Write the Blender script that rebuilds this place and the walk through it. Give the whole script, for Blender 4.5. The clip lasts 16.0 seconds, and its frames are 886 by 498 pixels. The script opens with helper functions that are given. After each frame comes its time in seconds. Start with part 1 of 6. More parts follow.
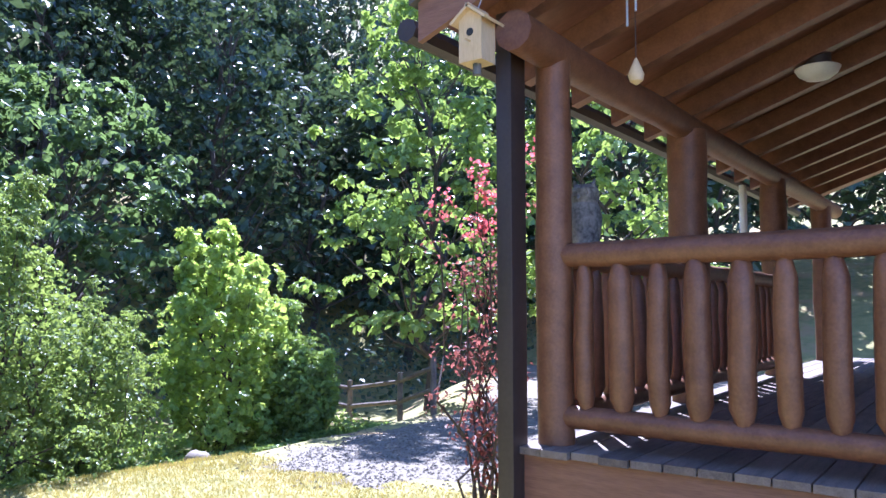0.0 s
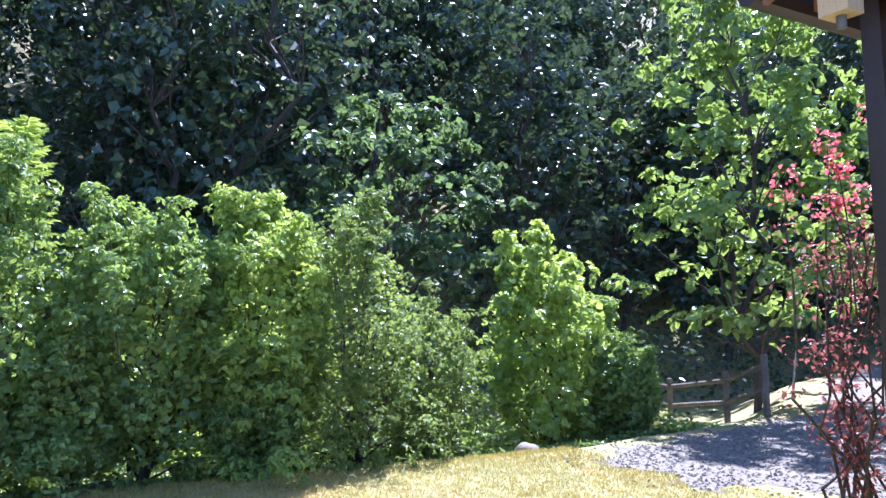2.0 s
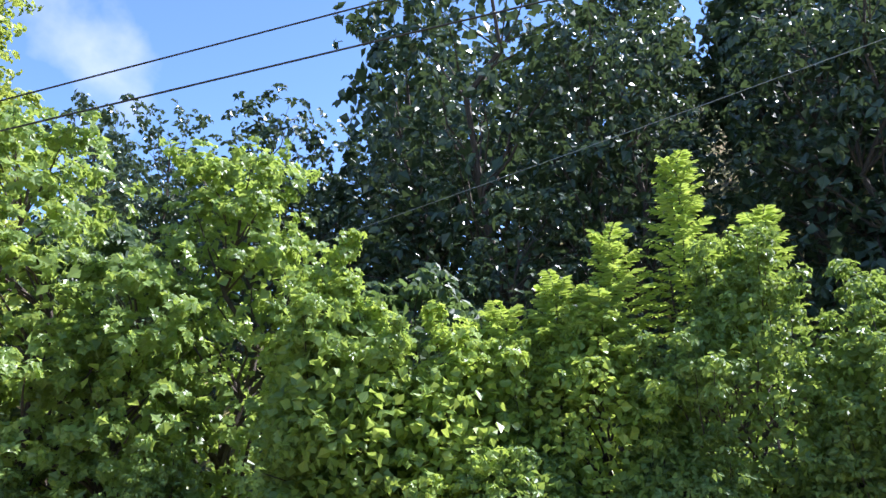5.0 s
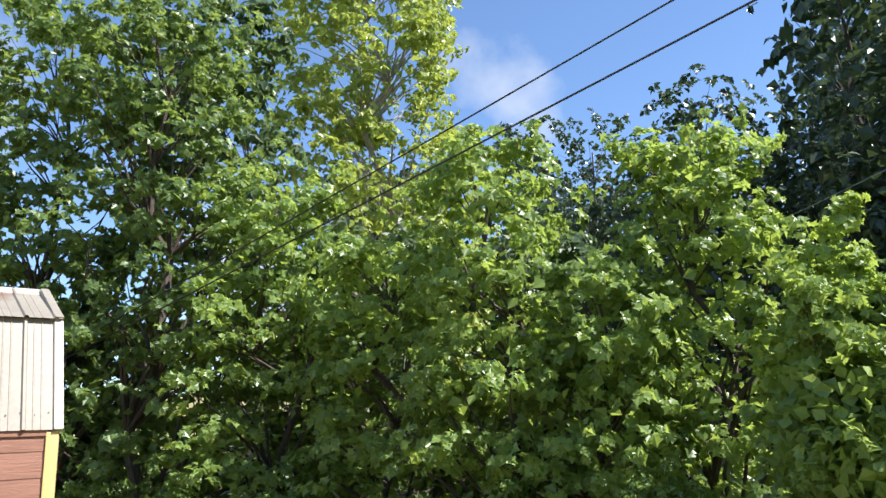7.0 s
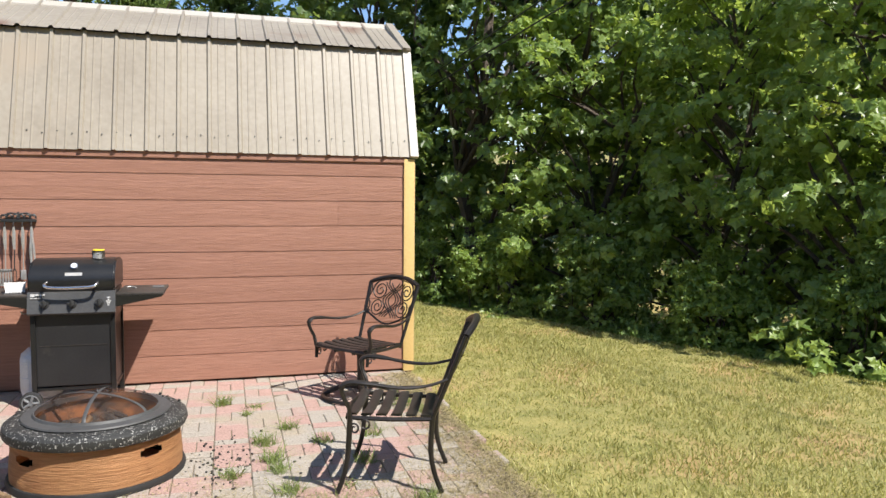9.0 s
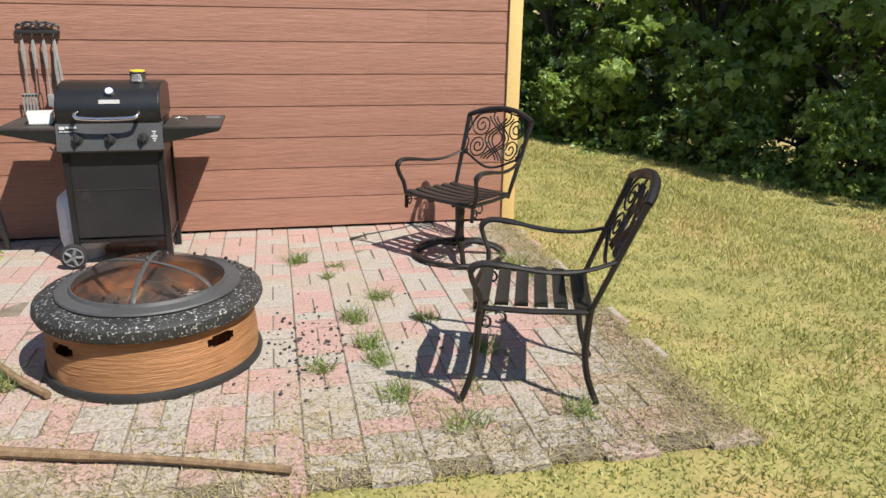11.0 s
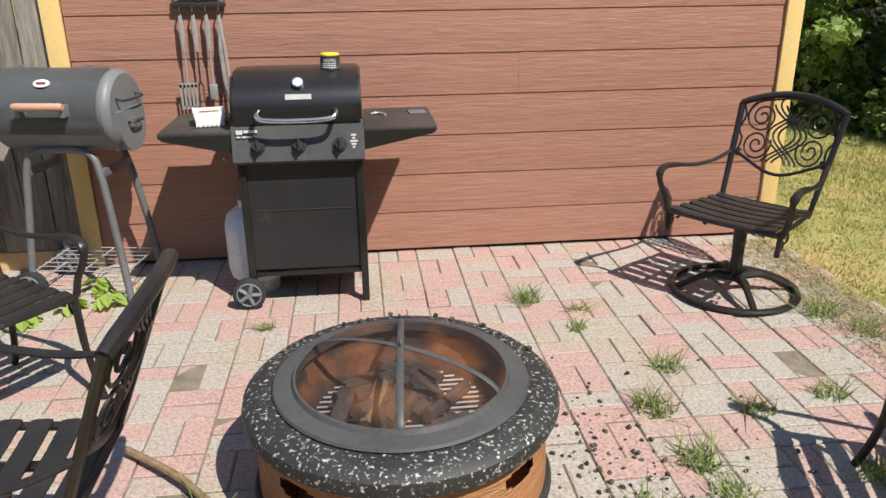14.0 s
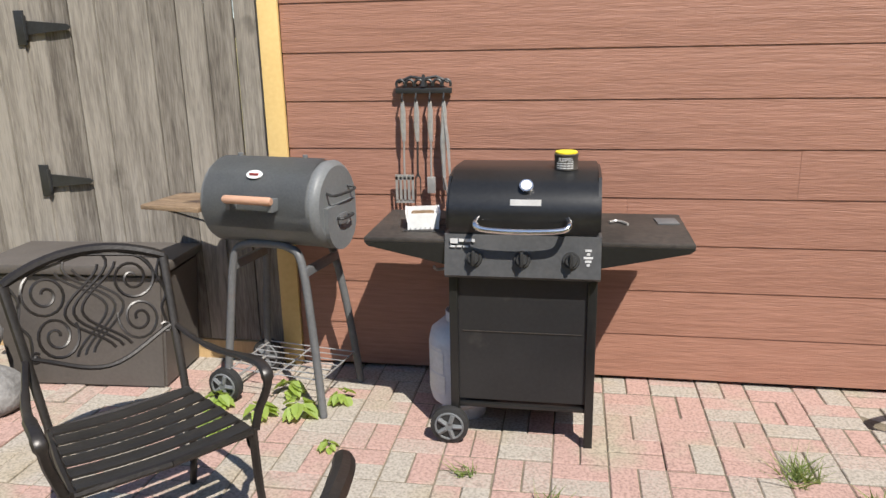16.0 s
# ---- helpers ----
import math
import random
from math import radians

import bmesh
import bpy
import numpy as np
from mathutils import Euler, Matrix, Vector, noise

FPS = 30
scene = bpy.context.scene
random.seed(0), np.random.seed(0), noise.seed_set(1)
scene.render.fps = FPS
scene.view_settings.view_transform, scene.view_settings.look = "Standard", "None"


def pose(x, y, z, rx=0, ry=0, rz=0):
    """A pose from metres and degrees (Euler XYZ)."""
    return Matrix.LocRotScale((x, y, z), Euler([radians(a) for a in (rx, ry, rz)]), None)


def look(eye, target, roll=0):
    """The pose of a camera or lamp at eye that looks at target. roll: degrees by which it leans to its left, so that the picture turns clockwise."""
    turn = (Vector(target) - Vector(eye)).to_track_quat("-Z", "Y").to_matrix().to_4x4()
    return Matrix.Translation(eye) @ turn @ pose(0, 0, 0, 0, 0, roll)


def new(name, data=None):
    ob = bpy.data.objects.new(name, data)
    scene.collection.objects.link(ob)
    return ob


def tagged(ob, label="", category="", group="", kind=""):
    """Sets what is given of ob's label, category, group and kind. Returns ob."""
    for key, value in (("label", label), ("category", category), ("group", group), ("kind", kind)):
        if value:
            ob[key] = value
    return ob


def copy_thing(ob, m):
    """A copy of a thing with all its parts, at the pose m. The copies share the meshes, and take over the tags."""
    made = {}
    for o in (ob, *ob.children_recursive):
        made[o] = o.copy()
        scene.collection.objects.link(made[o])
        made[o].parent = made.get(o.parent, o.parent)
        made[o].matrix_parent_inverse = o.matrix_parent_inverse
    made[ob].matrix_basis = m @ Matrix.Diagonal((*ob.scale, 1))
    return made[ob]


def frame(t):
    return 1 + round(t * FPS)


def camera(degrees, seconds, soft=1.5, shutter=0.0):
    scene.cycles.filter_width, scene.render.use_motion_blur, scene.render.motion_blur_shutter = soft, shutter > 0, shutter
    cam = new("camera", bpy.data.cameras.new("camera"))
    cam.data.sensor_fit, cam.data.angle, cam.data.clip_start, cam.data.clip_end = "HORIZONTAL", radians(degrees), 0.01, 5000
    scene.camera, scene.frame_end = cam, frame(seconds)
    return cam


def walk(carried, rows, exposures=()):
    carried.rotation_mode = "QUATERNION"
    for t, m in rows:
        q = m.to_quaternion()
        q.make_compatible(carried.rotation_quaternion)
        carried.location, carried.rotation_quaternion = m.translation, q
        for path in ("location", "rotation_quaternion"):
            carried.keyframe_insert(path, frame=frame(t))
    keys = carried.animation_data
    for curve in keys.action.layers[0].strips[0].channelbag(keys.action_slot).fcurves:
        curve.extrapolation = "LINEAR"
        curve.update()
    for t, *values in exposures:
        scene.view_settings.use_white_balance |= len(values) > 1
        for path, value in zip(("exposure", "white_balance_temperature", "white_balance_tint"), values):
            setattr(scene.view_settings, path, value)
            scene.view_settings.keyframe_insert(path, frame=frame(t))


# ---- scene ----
cam = camera(61.0, 16.0)
PATH = [
    (0, (-2.626, -9.271, 1.804), (-1.439, -10.873, 1.957), 0.0),
    (0.5, (-2.59, -9.232, 1.801), (-1.277, -10.732, 1.957), -0.3),
    (1, (-2.554, -9.197, 1.802), (-1.115, -10.577, 1.96), -0.6),
    (1.5, (-2.522, -9.171, 1.795), (-0.948, -10.394, 1.953), -0.9),
    (2, (-2.464, -9.163, 1.767), (-0.75, -10.18, 1.925), -1.2),
    (2.5, (-2.406, -9.162, 1.76), (-0.563, -9.923, 1.919), -1.4),
    (3, (-2.367, -9.196, 1.771), (-0.429, -9.657, 1.947), -1.6),
    (3.5, (-2.391, -9.216, 1.772), (-0.408, -9.363, 1.992), -1.9),
    (4, (-2.378, -9.166, 1.78), (-0.404, -9.015, 2.07), -2.0),
    (4.2, (-2.354, -9.129, 1.768), (-0.397, -8.868, 2.09), -1.6),
    (6.3, (-1.453, -7.803, 1.92), (0.058, -6.589, 2.413), -3.0),
    (6.5, (-1.448, -7.768, 1.917), (-0.016, -6.462, 2.408), -2.8),
    (7, (-1.479, -7.697, 1.925), (-0.267, -6.175, 2.386), -2.2),
    (7.5, (-1.511, -7.635, 1.916), (-0.514, -5.945, 2.302), -1.3),
    (8, (-1.483, -7.455, 1.821), (-0.679, -5.642, 2.082), -0.4),
    (8.5, (-1.46, -7.256, 1.69), (-0.814, -5.365, 1.772), -0.2),
    (9, (-1.606, -6.958, 1.673), (-1.055, -5.04, 1.533), 0.5),
    (9.5, (-1.605, -6.688, 1.624), (-1.144, -4.769, 1.295), 0.8),
    (9.7, (-1.59, -6.546, 1.612), (-1.157, -4.632, 1.222), 0.9),
    (11.8, (-1.988, -5.22, 1.61), (-1.556, -3.379, 0.957), 0.4),
    (12, (-2.057, -5.122, 1.612), (-1.622, -3.286, 0.948), 0.2),
    (12.5, (-2.186, -4.921, 1.599), (-1.767, -3.085, 0.926), 0.2),
    (13, (-2.272, -4.722, 1.571), (-1.91, -2.88, 0.879), -0.3),
    (13.5, (-2.338, -4.463, 1.593), (-2.05, -2.614, 0.889), -0.5),
    (14, (-2.462, -4.266, 1.611), (-2.256, -2.404, 0.909), -0.6),
    (14.5, (-2.649, -4.075, 1.631), (-2.519, -2.191, 0.973), -0.5),
    (15, (-2.686, -3.94, 1.658), (-2.668, -2.037, 1.044), -0.6),
    (15.5, (-2.615, -3.737, 1.659), (-2.761, -1.826, 1.089), -0.9),
    (16, (-2.561, -3.575, 1.677), (-2.894, -1.678, 1.137), -1.2),
]
EXPOSURES = [(0, 2.1, 4900, 28), (2.5, 1.85, 5000, 28), (4.2, 1.55, 5400, 20), (6.3, 1.25, 6100, 13), (7.5, 1.1, 6300, 10), (8.5, 0.88, 6500, 10), (9.5, 0.75, 6500, 10), (12, 0.7, 6500, 10), (16, 0.64, 6500, 10)]
walk(cam, [(t, look(eye, target, roll)) for t, eye, target, roll in PATH], EXPOSURES)

# ---- light ----
SUN_AZ = math.atan2(-0.80, 0.60)
SUN_EL = radians(53)
world = bpy.data.worlds.new("world")
scene.world = world
world.use_nodes = True
wn = world.node_tree
sky = wn.nodes.new("ShaderNodeTexSky")
sky.sky_type = "NISHITA"
sky.sun_disc = False
sky.sun_elevation = SUN_EL
sky.sun_rotation = math.pi / 2 - SUN_AZ
sky.altitude = 600
sky.dust_density = 0.1
sky.ozone_density = 4.0
# a few broken clouds laid over the clear sky
tc = wn.nodes.new("ShaderNodeTexCoord")
cl = wn.nodes.new("ShaderNodeTexNoise")
cl.inputs["Scale"].default_value = 3.2
cl.inputs["Detail"].default_value = 7
cr = wn.nodes.new("ShaderNodeValToRGB")
cr.color_ramp.elements[0].position, cr.color_ramp.elements[1].position = 0.55, 0.72
mixc = wn.nodes.new("ShaderNodeMix")
mixc.data_type = "RGBA"
mixc.inputs["B"].default_value = (4.2, 4.3, 4.5, 1)
wn.links.new(tc.outputs["Generated"], cl.inputs["Vector"])
wn.links.new(cl.outputs["Fac"], cr.inputs["Fac"])
wn.links.new(cr.outputs["Color"], mixc.inputs["Factor"])
wn.links.new(sky.outputs["Color"], mixc.inputs["A"])
wn.links.new(mixc.outputs["Result"], wn.nodes["Background"].inputs["Color"])
wn.nodes["Background"].inputs["Strength"].default_value = 0.105
sun = new("sun", bpy.data.lights.new("sun", "SUN"))
sun.data.energy, sun.data.angle, sun.data.color = 4.7, radians(0.55), (1.0, 0.955, 0.88)
sun.matrix_world = look((0, 0, 0), (-math.cos(SUN_AZ) * math.cos(SUN_EL), -math.sin(SUN_AZ) * math.cos(SUN_EL), -math.sin(SUN_EL)))


# ---- materials ----
def material(name, a, b, rough=0.7, scale=6.0, fine=60.0, bump=0.2, metal=0.0, stretch=(1, 1, 1), rand="", spread=0.25, stain=None, stain_scale=1.2, bump_dist=0.01, stain_at=0.56, spec=0.5, world_space=False, speckle=0.0, speckle_scale=60.0):
    """Two-scale noise between colours a and b, with bump and optional stains."""
    m = bpy.data.materials.new(name)
    m.use_nodes = True
    t = m.node_tree
    bs = t.nodes["Principled BSDF"]
    co = t.nodes.new("ShaderNodeTexCoord")
    mp = t.nodes.new("ShaderNodeMapping")
    mp.inputs["Scale"].default_value = stretch
    where = t.nodes.new("ShaderNodeNewGeometry").outputs["Position"] if world_space else co.outputs["Object"]
    t.links.new(where, mp.inputs["Vector"])
    n1 = t.nodes.new("ShaderNodeTexNoise")
    n1.inputs["Scale"].default_value, n1.inputs["Detail"].default_value = scale, 5
    n2 = t.nodes.new("ShaderNodeTexNoise")
    n2.inputs["Scale"].default_value, n2.inputs["Detail"].default_value = fine, 3
    for n in (n1, n2):
        t.links.new(mp.outputs["Vector"], n.inputs["Vector"])
    add = t.nodes.new("ShaderNodeMath")
    add.operation = "MULTIPLY_ADD"
    add.inputs[1].default_value = 0.45
    t.links.new(n2.outputs["Fac"], add.inputs[0])
    mul = t.nodes.new("ShaderNodeMath")
    mul.operation = "MULTIPLY"
    mul.inputs[1].default_value = 0.55
    t.links.new(n1.outputs["Fac"], mul.inputs[0])
    t.links.new(mul.outputs[0], add.inputs[2])
    val = add.outputs[0]
    if rand:
        src = t.nodes.new("ShaderNodeObjectInfo" if rand == "object" else "ShaderNodeNewGeometry")
        r2 = t.nodes.new("ShaderNodeMath")
        r2.operation = "MULTIPLY_ADD"
        r2.inputs[1].default_value = spread
        t.links.new(src.outputs["Random" if rand == "object" else "Random Per Island"], r2.inputs[0])
        sub = t.nodes.new("ShaderNodeMath")
        sub.operation = "SUBTRACT"
        sub.inputs[1].default_value = spread / 2
        t.links.new(val, sub.inputs[0])
        t.links.new(sub.outputs[0], r2.inputs[2])
        val = r2.outputs[0]
    ramp = t.nodes.new("ShaderNodeValToRGB")
    ramp.color_ramp.elements[0].position, ramp.color_ramp.elements[1].position = 0.32, 0.68
    ramp.color_ramp.elements[0].color, ramp.color_ramp.elements[1].color = (*a, 1), (*b, 1)
    t.links.new(val, ramp.inputs["Fac"])
    col = ramp.outputs["Color"]
    if stain:
        n3 = t.nodes.new("ShaderNodeTexNoise")
        n3.inputs["Scale"].default_value, n3.inputs["Detail"].default_value = stain_scale, 6
        t.links.new(where, n3.inputs["Vector"])
        r3 = t.nodes.new("ShaderNodeValToRGB")
        r3.color_ramp.elements[0].position, r3.color_ramp.elements[1].position = stain_at, stain_at + 0.12
        t.links.new(n3.outputs["Fac"], r3.inputs["Fac"])
        mx = t.nodes.new("ShaderNodeMix")
        mx.data_type = "RGBA"
        mx.inputs["B"].default_value = (*stain, 1)
        t.links.new(r3.outputs["Color"], mx.inputs["Factor"])
        t.links.new(col, mx.inputs["A"])
        col = mx.outputs["Result"]
    if speckle:
        n4 = t.nodes.new("ShaderNodeTexNoise")
        n4.inputs["Scale"].default_value, n4.inputs["Detail"].default_value = speckle_scale, 8
        t.links.new(mp.outputs["Vector"], n4.inputs["Vector"])
        r4 = t.nodes.new("ShaderNodeValToRGB")
        r4.color_ramp.elements[0].position, r4.color_ramp.elements[1].position = 0.36, 0.58
        r4.color_ramp.elements[0].color = (0.3, 0.29, 0.27, 1)
        t.links.new(n4.outputs["Fac"], r4.inputs["Fac"])
        m4 = t.nodes.new("ShaderNodeMix")
        m4.data_type, m4.blend_type = "RGBA", "MULTIPLY"
        m4.inputs["Factor"].default_value = speckle
        t.links.new(col, m4.inputs["A"])
        t.links.new(r4.outputs["Color"], m4.inputs["B"])
        col = m4.outputs["Result"]
    t.links.new(col, bs.inputs["Base Color"])
    bs.inputs["Roughness"].default_value, bs.inputs["Metallic"].default_value = rough, metal
    bs.inputs["Specular IOR Level"].default_value = spec
    if bump:
        bp = t.nodes.new("ShaderNodeBump")
        bp.inputs["Strength"].default_value, bp.inputs["Distance"].default_value = bump, bump_dist
        t.links.new(val, bp.inputs["Height"])
        t.links.new(bp.outputs["Normal"], bs.inputs["Normal"])
    return m


def leaf_material(name, a, b, glow, rough=0.38, through_share=0.48):
    """Leaves: hue varies from leaf to leaf; light comes through them."""
    m = bpy.data.materials.new(name)
    m.use_nodes = True
    t = m.node_tree
    bs, out = t.nodes["Principled BSDF"], t.nodes["Material Output"]
    geo = t.nodes.new("ShaderNodeNewGeometry")
    co = t.nodes.new("ShaderNodeTexCoord")
    no = t.nodes.new("ShaderNodeTexNoise")
    no.inputs["Scale"].default_value = 0.7
    t.links.new(co.outputs["Object"], no.inputs["Vector"])
    ad = t.nodes.new("ShaderNodeMath")
    ad.operation = "MULTIPLY_ADD"
    ad.inputs[1].default_value = 0.55
    t.links.new(geo.outputs["Random Per Island"], ad.inputs[0])
    mu = t.nodes.new("ShaderNodeMath")
    mu.operation = "MULTIPLY"
    mu.inputs[1].default_value = 0.5
    t.links.new(no.outputs["Fac"], mu.inputs[0])
    t.links.new(mu.outputs[0], ad.inputs[2])
    ramp = t.nodes.new("ShaderNodeValToRGB")
    ramp.color_ramp.elements[0].position, ramp.color_ramp.elements[1].position = 0.15, 0.85
    ramp.color_ramp.elements[0].color, ramp.color_ramp.elements[1].color = (*a, 1), (*b, 1)
    t.links.new(ad.outputs[0], ramp.inputs["Fac"])
    t.links.new(ramp.outputs["Color"], bs.inputs["Base Color"])
    bs.inputs["Roughness"].default_value = rough
    bs.inputs["Specular IOR Level"].default_value = 0.5
    tr = t.nodes.new("ShaderNodeBsdfTranslucent")
    mg = t.nodes.new("ShaderNodeMix")
    mg.data_type = "RGBA"
    mg.inputs["Factor"].default_value = 0.6
    mg.inputs["B"].default_value = (*glow, 1)
    t.links.new(ramp.outputs["Color"], mg.inputs["A"])
    t.links.new(mg.outputs["Result"], tr.inputs["Color"])
    mix = t.nodes.new("ShaderNodeMixShader")
    mix.inputs["Fac"].default_value = through_share
    t.links.new(bs.outputs["BSDF"], mix.inputs[1])
    t.links.new(tr.outputs["BSDF"], mix.inputs[2])
    t.links.new(mix.outputs["Shader"], out.inputs["Surface"])
    return m


SIDING = material("siding_paint", (0.285, 0.137, 0.093), (0.36, 0.18, 0.125), 0.58, 2.0, 7, 1.0, stretch=(2.2, 30, 32), rand="object", spread=0.12, bump_dist=0.005, speckle=0.16, speckle_scale=2.6)
TRIM = material("cream_trim_paint", (0.62, 0.42, 0.16), (0.72, 0.52, 0.22), 0.5, 3, 40, 0.1)
TRIM_RAW = material("raw_pine", (0.42, 0.28, 0.13), (0.55, 0.38, 0.2), 0.65, 4, 14, 0.2, stretch=(8, 8, 1))
ROOF_M = material("ivory_roof_metal", (0.26, 0.225, 0.178), (0.345, 0.305, 0.248), 0.42, 1.5, 22, 0.05, stain=(0.32, 0.27, 0.21), stain_scale=1.1, stain_at=0.62)
ROOF_TOP = material("ivory_roof_metal_weathered", (0.22, 0.19, 0.155), (0.32, 0.285, 0.235), 0.5, 1.5, 22, 0.05, stain=(0.17, 0.10, 0.07), stain_scale=1.0, stain_at=0.6)
RIDGE = material("ridge_metal", (0.42, 0.39, 0.34), (0.52, 0.48, 0.42), 0.4, 3, 30, 0.05)
FENCE_W = material("weathered_grey_wood", (0.10, 0.085, 0.07), (0.30, 0.27, 0.23), 0.85, 2.2, 10, 0.5, stretch=(14, 14, 1.2), rand="object", spread=0.25, stain=(0.07, 0.058, 0.048), stain_scale=3.5, stain_at=0.64)
BLACK_IRON = material("black_hinge_iron", (0.012, 0.012, 0.013), (0.03, 0.03, 0.03), 0.45, 8, 80, 0.15)
PAVER_O = material("concrete_paver", (0.42, 0.275, 0.235), (0.375, 0.335, 0.285), 0.9, 4, 90, 0.6, rand="object", spread=1.3, stain=(0.37, 0.315, 0.24), stain_scale=2.0, stain_at=0.53, world_space=True, speckle=0.5, speckle_scale=80)
PAVER_I = material("concrete_paver_rest", (0.42, 0.275, 0.235), (0.375, 0.335, 0.285), 0.9, 4, 90, 0.6, rand="island", spread=1.3, stain=(0.37, 0.315, 0.24), stain_scale=2.0, stain_at=0.53, world_space=True, speckle=0.5, speckle_scale=80)
SAND = material("joint_sand", (0.09, 0.075, 0.05), (0.24, 0.20, 0.145), 0.95, 12, 120, 0.4)
CHAIR_M = material("dark_bronze_aluminium", (0.012, 0.010, 0.009), (0.032, 0.027, 0.024), 0.38, 7, 90, 0.12, metal=0.25)
STRAP = material("black_slat", (0.012, 0.011, 0.010), (0.024, 0.022, 0.02), 0.42, 10, 120, 0.15)
WORN = material("worn_bare_metal", (0.45, 0.42, 0.38), (0.62, 0.6, 0.56), 0.5, 20, 120, 0.1)
GRILL_B = material("black_enamel", (0.008, 0.008, 0.008), (0.018, 0.018, 0.018), 0.3, 3, 60, 0.04)
PANEL_G = material("dusty_grey_enamel", (0.05, 0.051, 0.053), (0.085, 0.085, 0.087), 0.4, 4, 60, 0.06, stain=(0.11, 0.10, 0.09), stain_scale=6, stain_at=0.62)
GRILL_P = material("dark_grey_panel", (0.012, 0.012, 0.013), (0.022, 0.022, 0.023), 0.42, 4, 60, 0.06, stain=(0.06, 0.055, 0.05), stain_scale=5, stain_at=0.62)
GRILL_S = material("dusty_shelf", (0.02, 0.018, 0.016), (0.06, 0.05, 0.042), 0.6, 5, 40, 0.1)
CHROME = material("chrome", (0.62, 0.61, 0.6), (0.72, 0.71, 0.7), 0.22, 8, 70, 0.03, metal=1.0)
STEEL = material("stainless_steel", (0.35, 0.34, 0.33), (0.55, 0.54, 0.52), 0.36, 6, 50, 0.05, metal=0.5)
CHAR_M = material("grey_hammered_paint", (0.115, 0.122, 0.126), (0.165, 0.172, 0.175), 0.5, 6, 90, 0.15, stain=(0.13, 0.125, 0.12), stain_scale=4, stain_at=0.64)
LEG_M = material("grey_tube_paint", (0.09, 0.092, 0.094), (0.14, 0.142, 0.145), 0.5, 6, 60, 0.1, stain=(0.14, 0.10, 0.08), stain_scale=7, stain_at=0.66)
HANDLE_W = material("wooden_handle", (0.40, 0.22, 0.14), (0.54, 0.32, 0.22), 0.6, 4, 30, 0.15, stretch=(1, 8, 8))
SHELF_W = material("greyed_shelf_wood", (0.10, 0.06, 0.035), (0.30, 0.21, 0.13), 0.8, 4, 20, 0.3, stretch=(1.5, 12, 12), stain=(0.04, 0.025, 0.02), stain_scale=5)
WHITE = material("white_paint", (0.62, 0.62, 0.61), (0.78, 0.78, 0.77), 0.5, 5, 50, 0.05)
LABEL_W = material("label_print", (0.5, 0.5, 0.5), (0.66, 0.66, 0.66), 0.5, 9, 80, 0.02)
TANK = material("white_tank_paint", (0.42, 0.45, 0.5), (0.58, 0.6, 0.64), 0.45, 4, 40, 0.05, stain=(0.25, 0.2, 0.17), stain_scale=6, stain_at=0.64)
RUBBER = material("black_plastic", (0.014, 0.014, 0.014), (0.03, 0.03, 0.03), 0.6, 8, 80, 0.1)
PIT = material("faux_wood_terracotta", (0.52, 0.25, 0.105), (0.70, 0.38, 0.18), 0.62, 1.5, 6, 0.9, stretch=(2, 2, 30), bump_dist=0.010, stain=(0.40, 0.18, 0.08), stain_scale=4, stain_at=0.64)
RIM = material("speckled_black_rim", (0.014, 0.014, 0.013), (0.03, 0.03, 0.028), 0.6, 6, 60, 0.25, stain=(0.46, 0.45, 0.42), stain_scale=85, stain_at=0.575)
PIT_RING = material("grey_ring_metal", (0.045, 0.045, 0.045), (0.075, 0.075, 0.075), 0.55, 6, 50, 0.1)
RUST = material("rusty_bowl", (0.09, 0.03, 0.012), (0.19, 0.07, 0.028), 0.9, 5, 50, 0.3, stain=(0.025, 0.019, 0.016), stain_scale=6, stain_at=0.42)
ASH = material("charred_wood", (0.012, 0.011, 0.01), (0.08, 0.07, 0.06), 0.95, 9, 60, 0.6, rand="island", spread=0.3)
YELLOW = material("yellow_lid", (0.75, 0.55, 0.02), (0.85, 0.66, 0.05), 0.4, 6, 50, 0.03)
CANDARK = material("dark_can_label", (0.03, 0.026, 0.022), (0.10, 0.09, 0.08), 0.35, 14, 60, 0.03, metal=0.2)
BIN = material("grey_brown_plastic", (0.075, 0.065, 0.058), (0.105, 0.092, 0.082), 0.55, 4, 60, 0.08)
STONE = material("grey_field_stone", (0.11, 0.105, 0.10), (0.27, 0.26, 0.25), 0.9, 4, 40, 0.6, bump_dist=0.03)
ROCK_M = material("beige_rock", (0.20, 0.165, 0.12), (0.36, 0.30, 0.23), 0.9, 5, 40, 0.5, bump_dist=0.02)
BARK = material("bark", (0.035, 0.027, 0.02), (0.13, 0.10, 0.08), 0.95, 4, 26, 0.8, stretch=(6, 6, 1), bump_dist=0.03)
BARK_PALE = material("pale_bark", (0.22, 0.20, 0.17), (0.42, 0.39, 0.34), 0.85, 3, 22, 0.5, stretch=(4, 4, 1))
STICK = material("stick_bark", (0.10, 0.06, 0.03), (0.30, 0.20, 0.11), 0.9, 6, 40, 0.6, stretch=(4, 4, 4))
LOG = material("stained_log", (0.125, 0.05, 0.024), (0.225, 0.10, 0.046), 0.5, 2.5, 14, 0.35, stretch=(5, 5, 5), rand="object", spread=0.15)
DECKW = material("weathered_deck_board", (0.10, 0.075, 0.06), (0.22, 0.17, 0.135), 0.8, 3, 18, 0.35, stretch=(10, 1.2, 10), rand="object", spread=0.3)
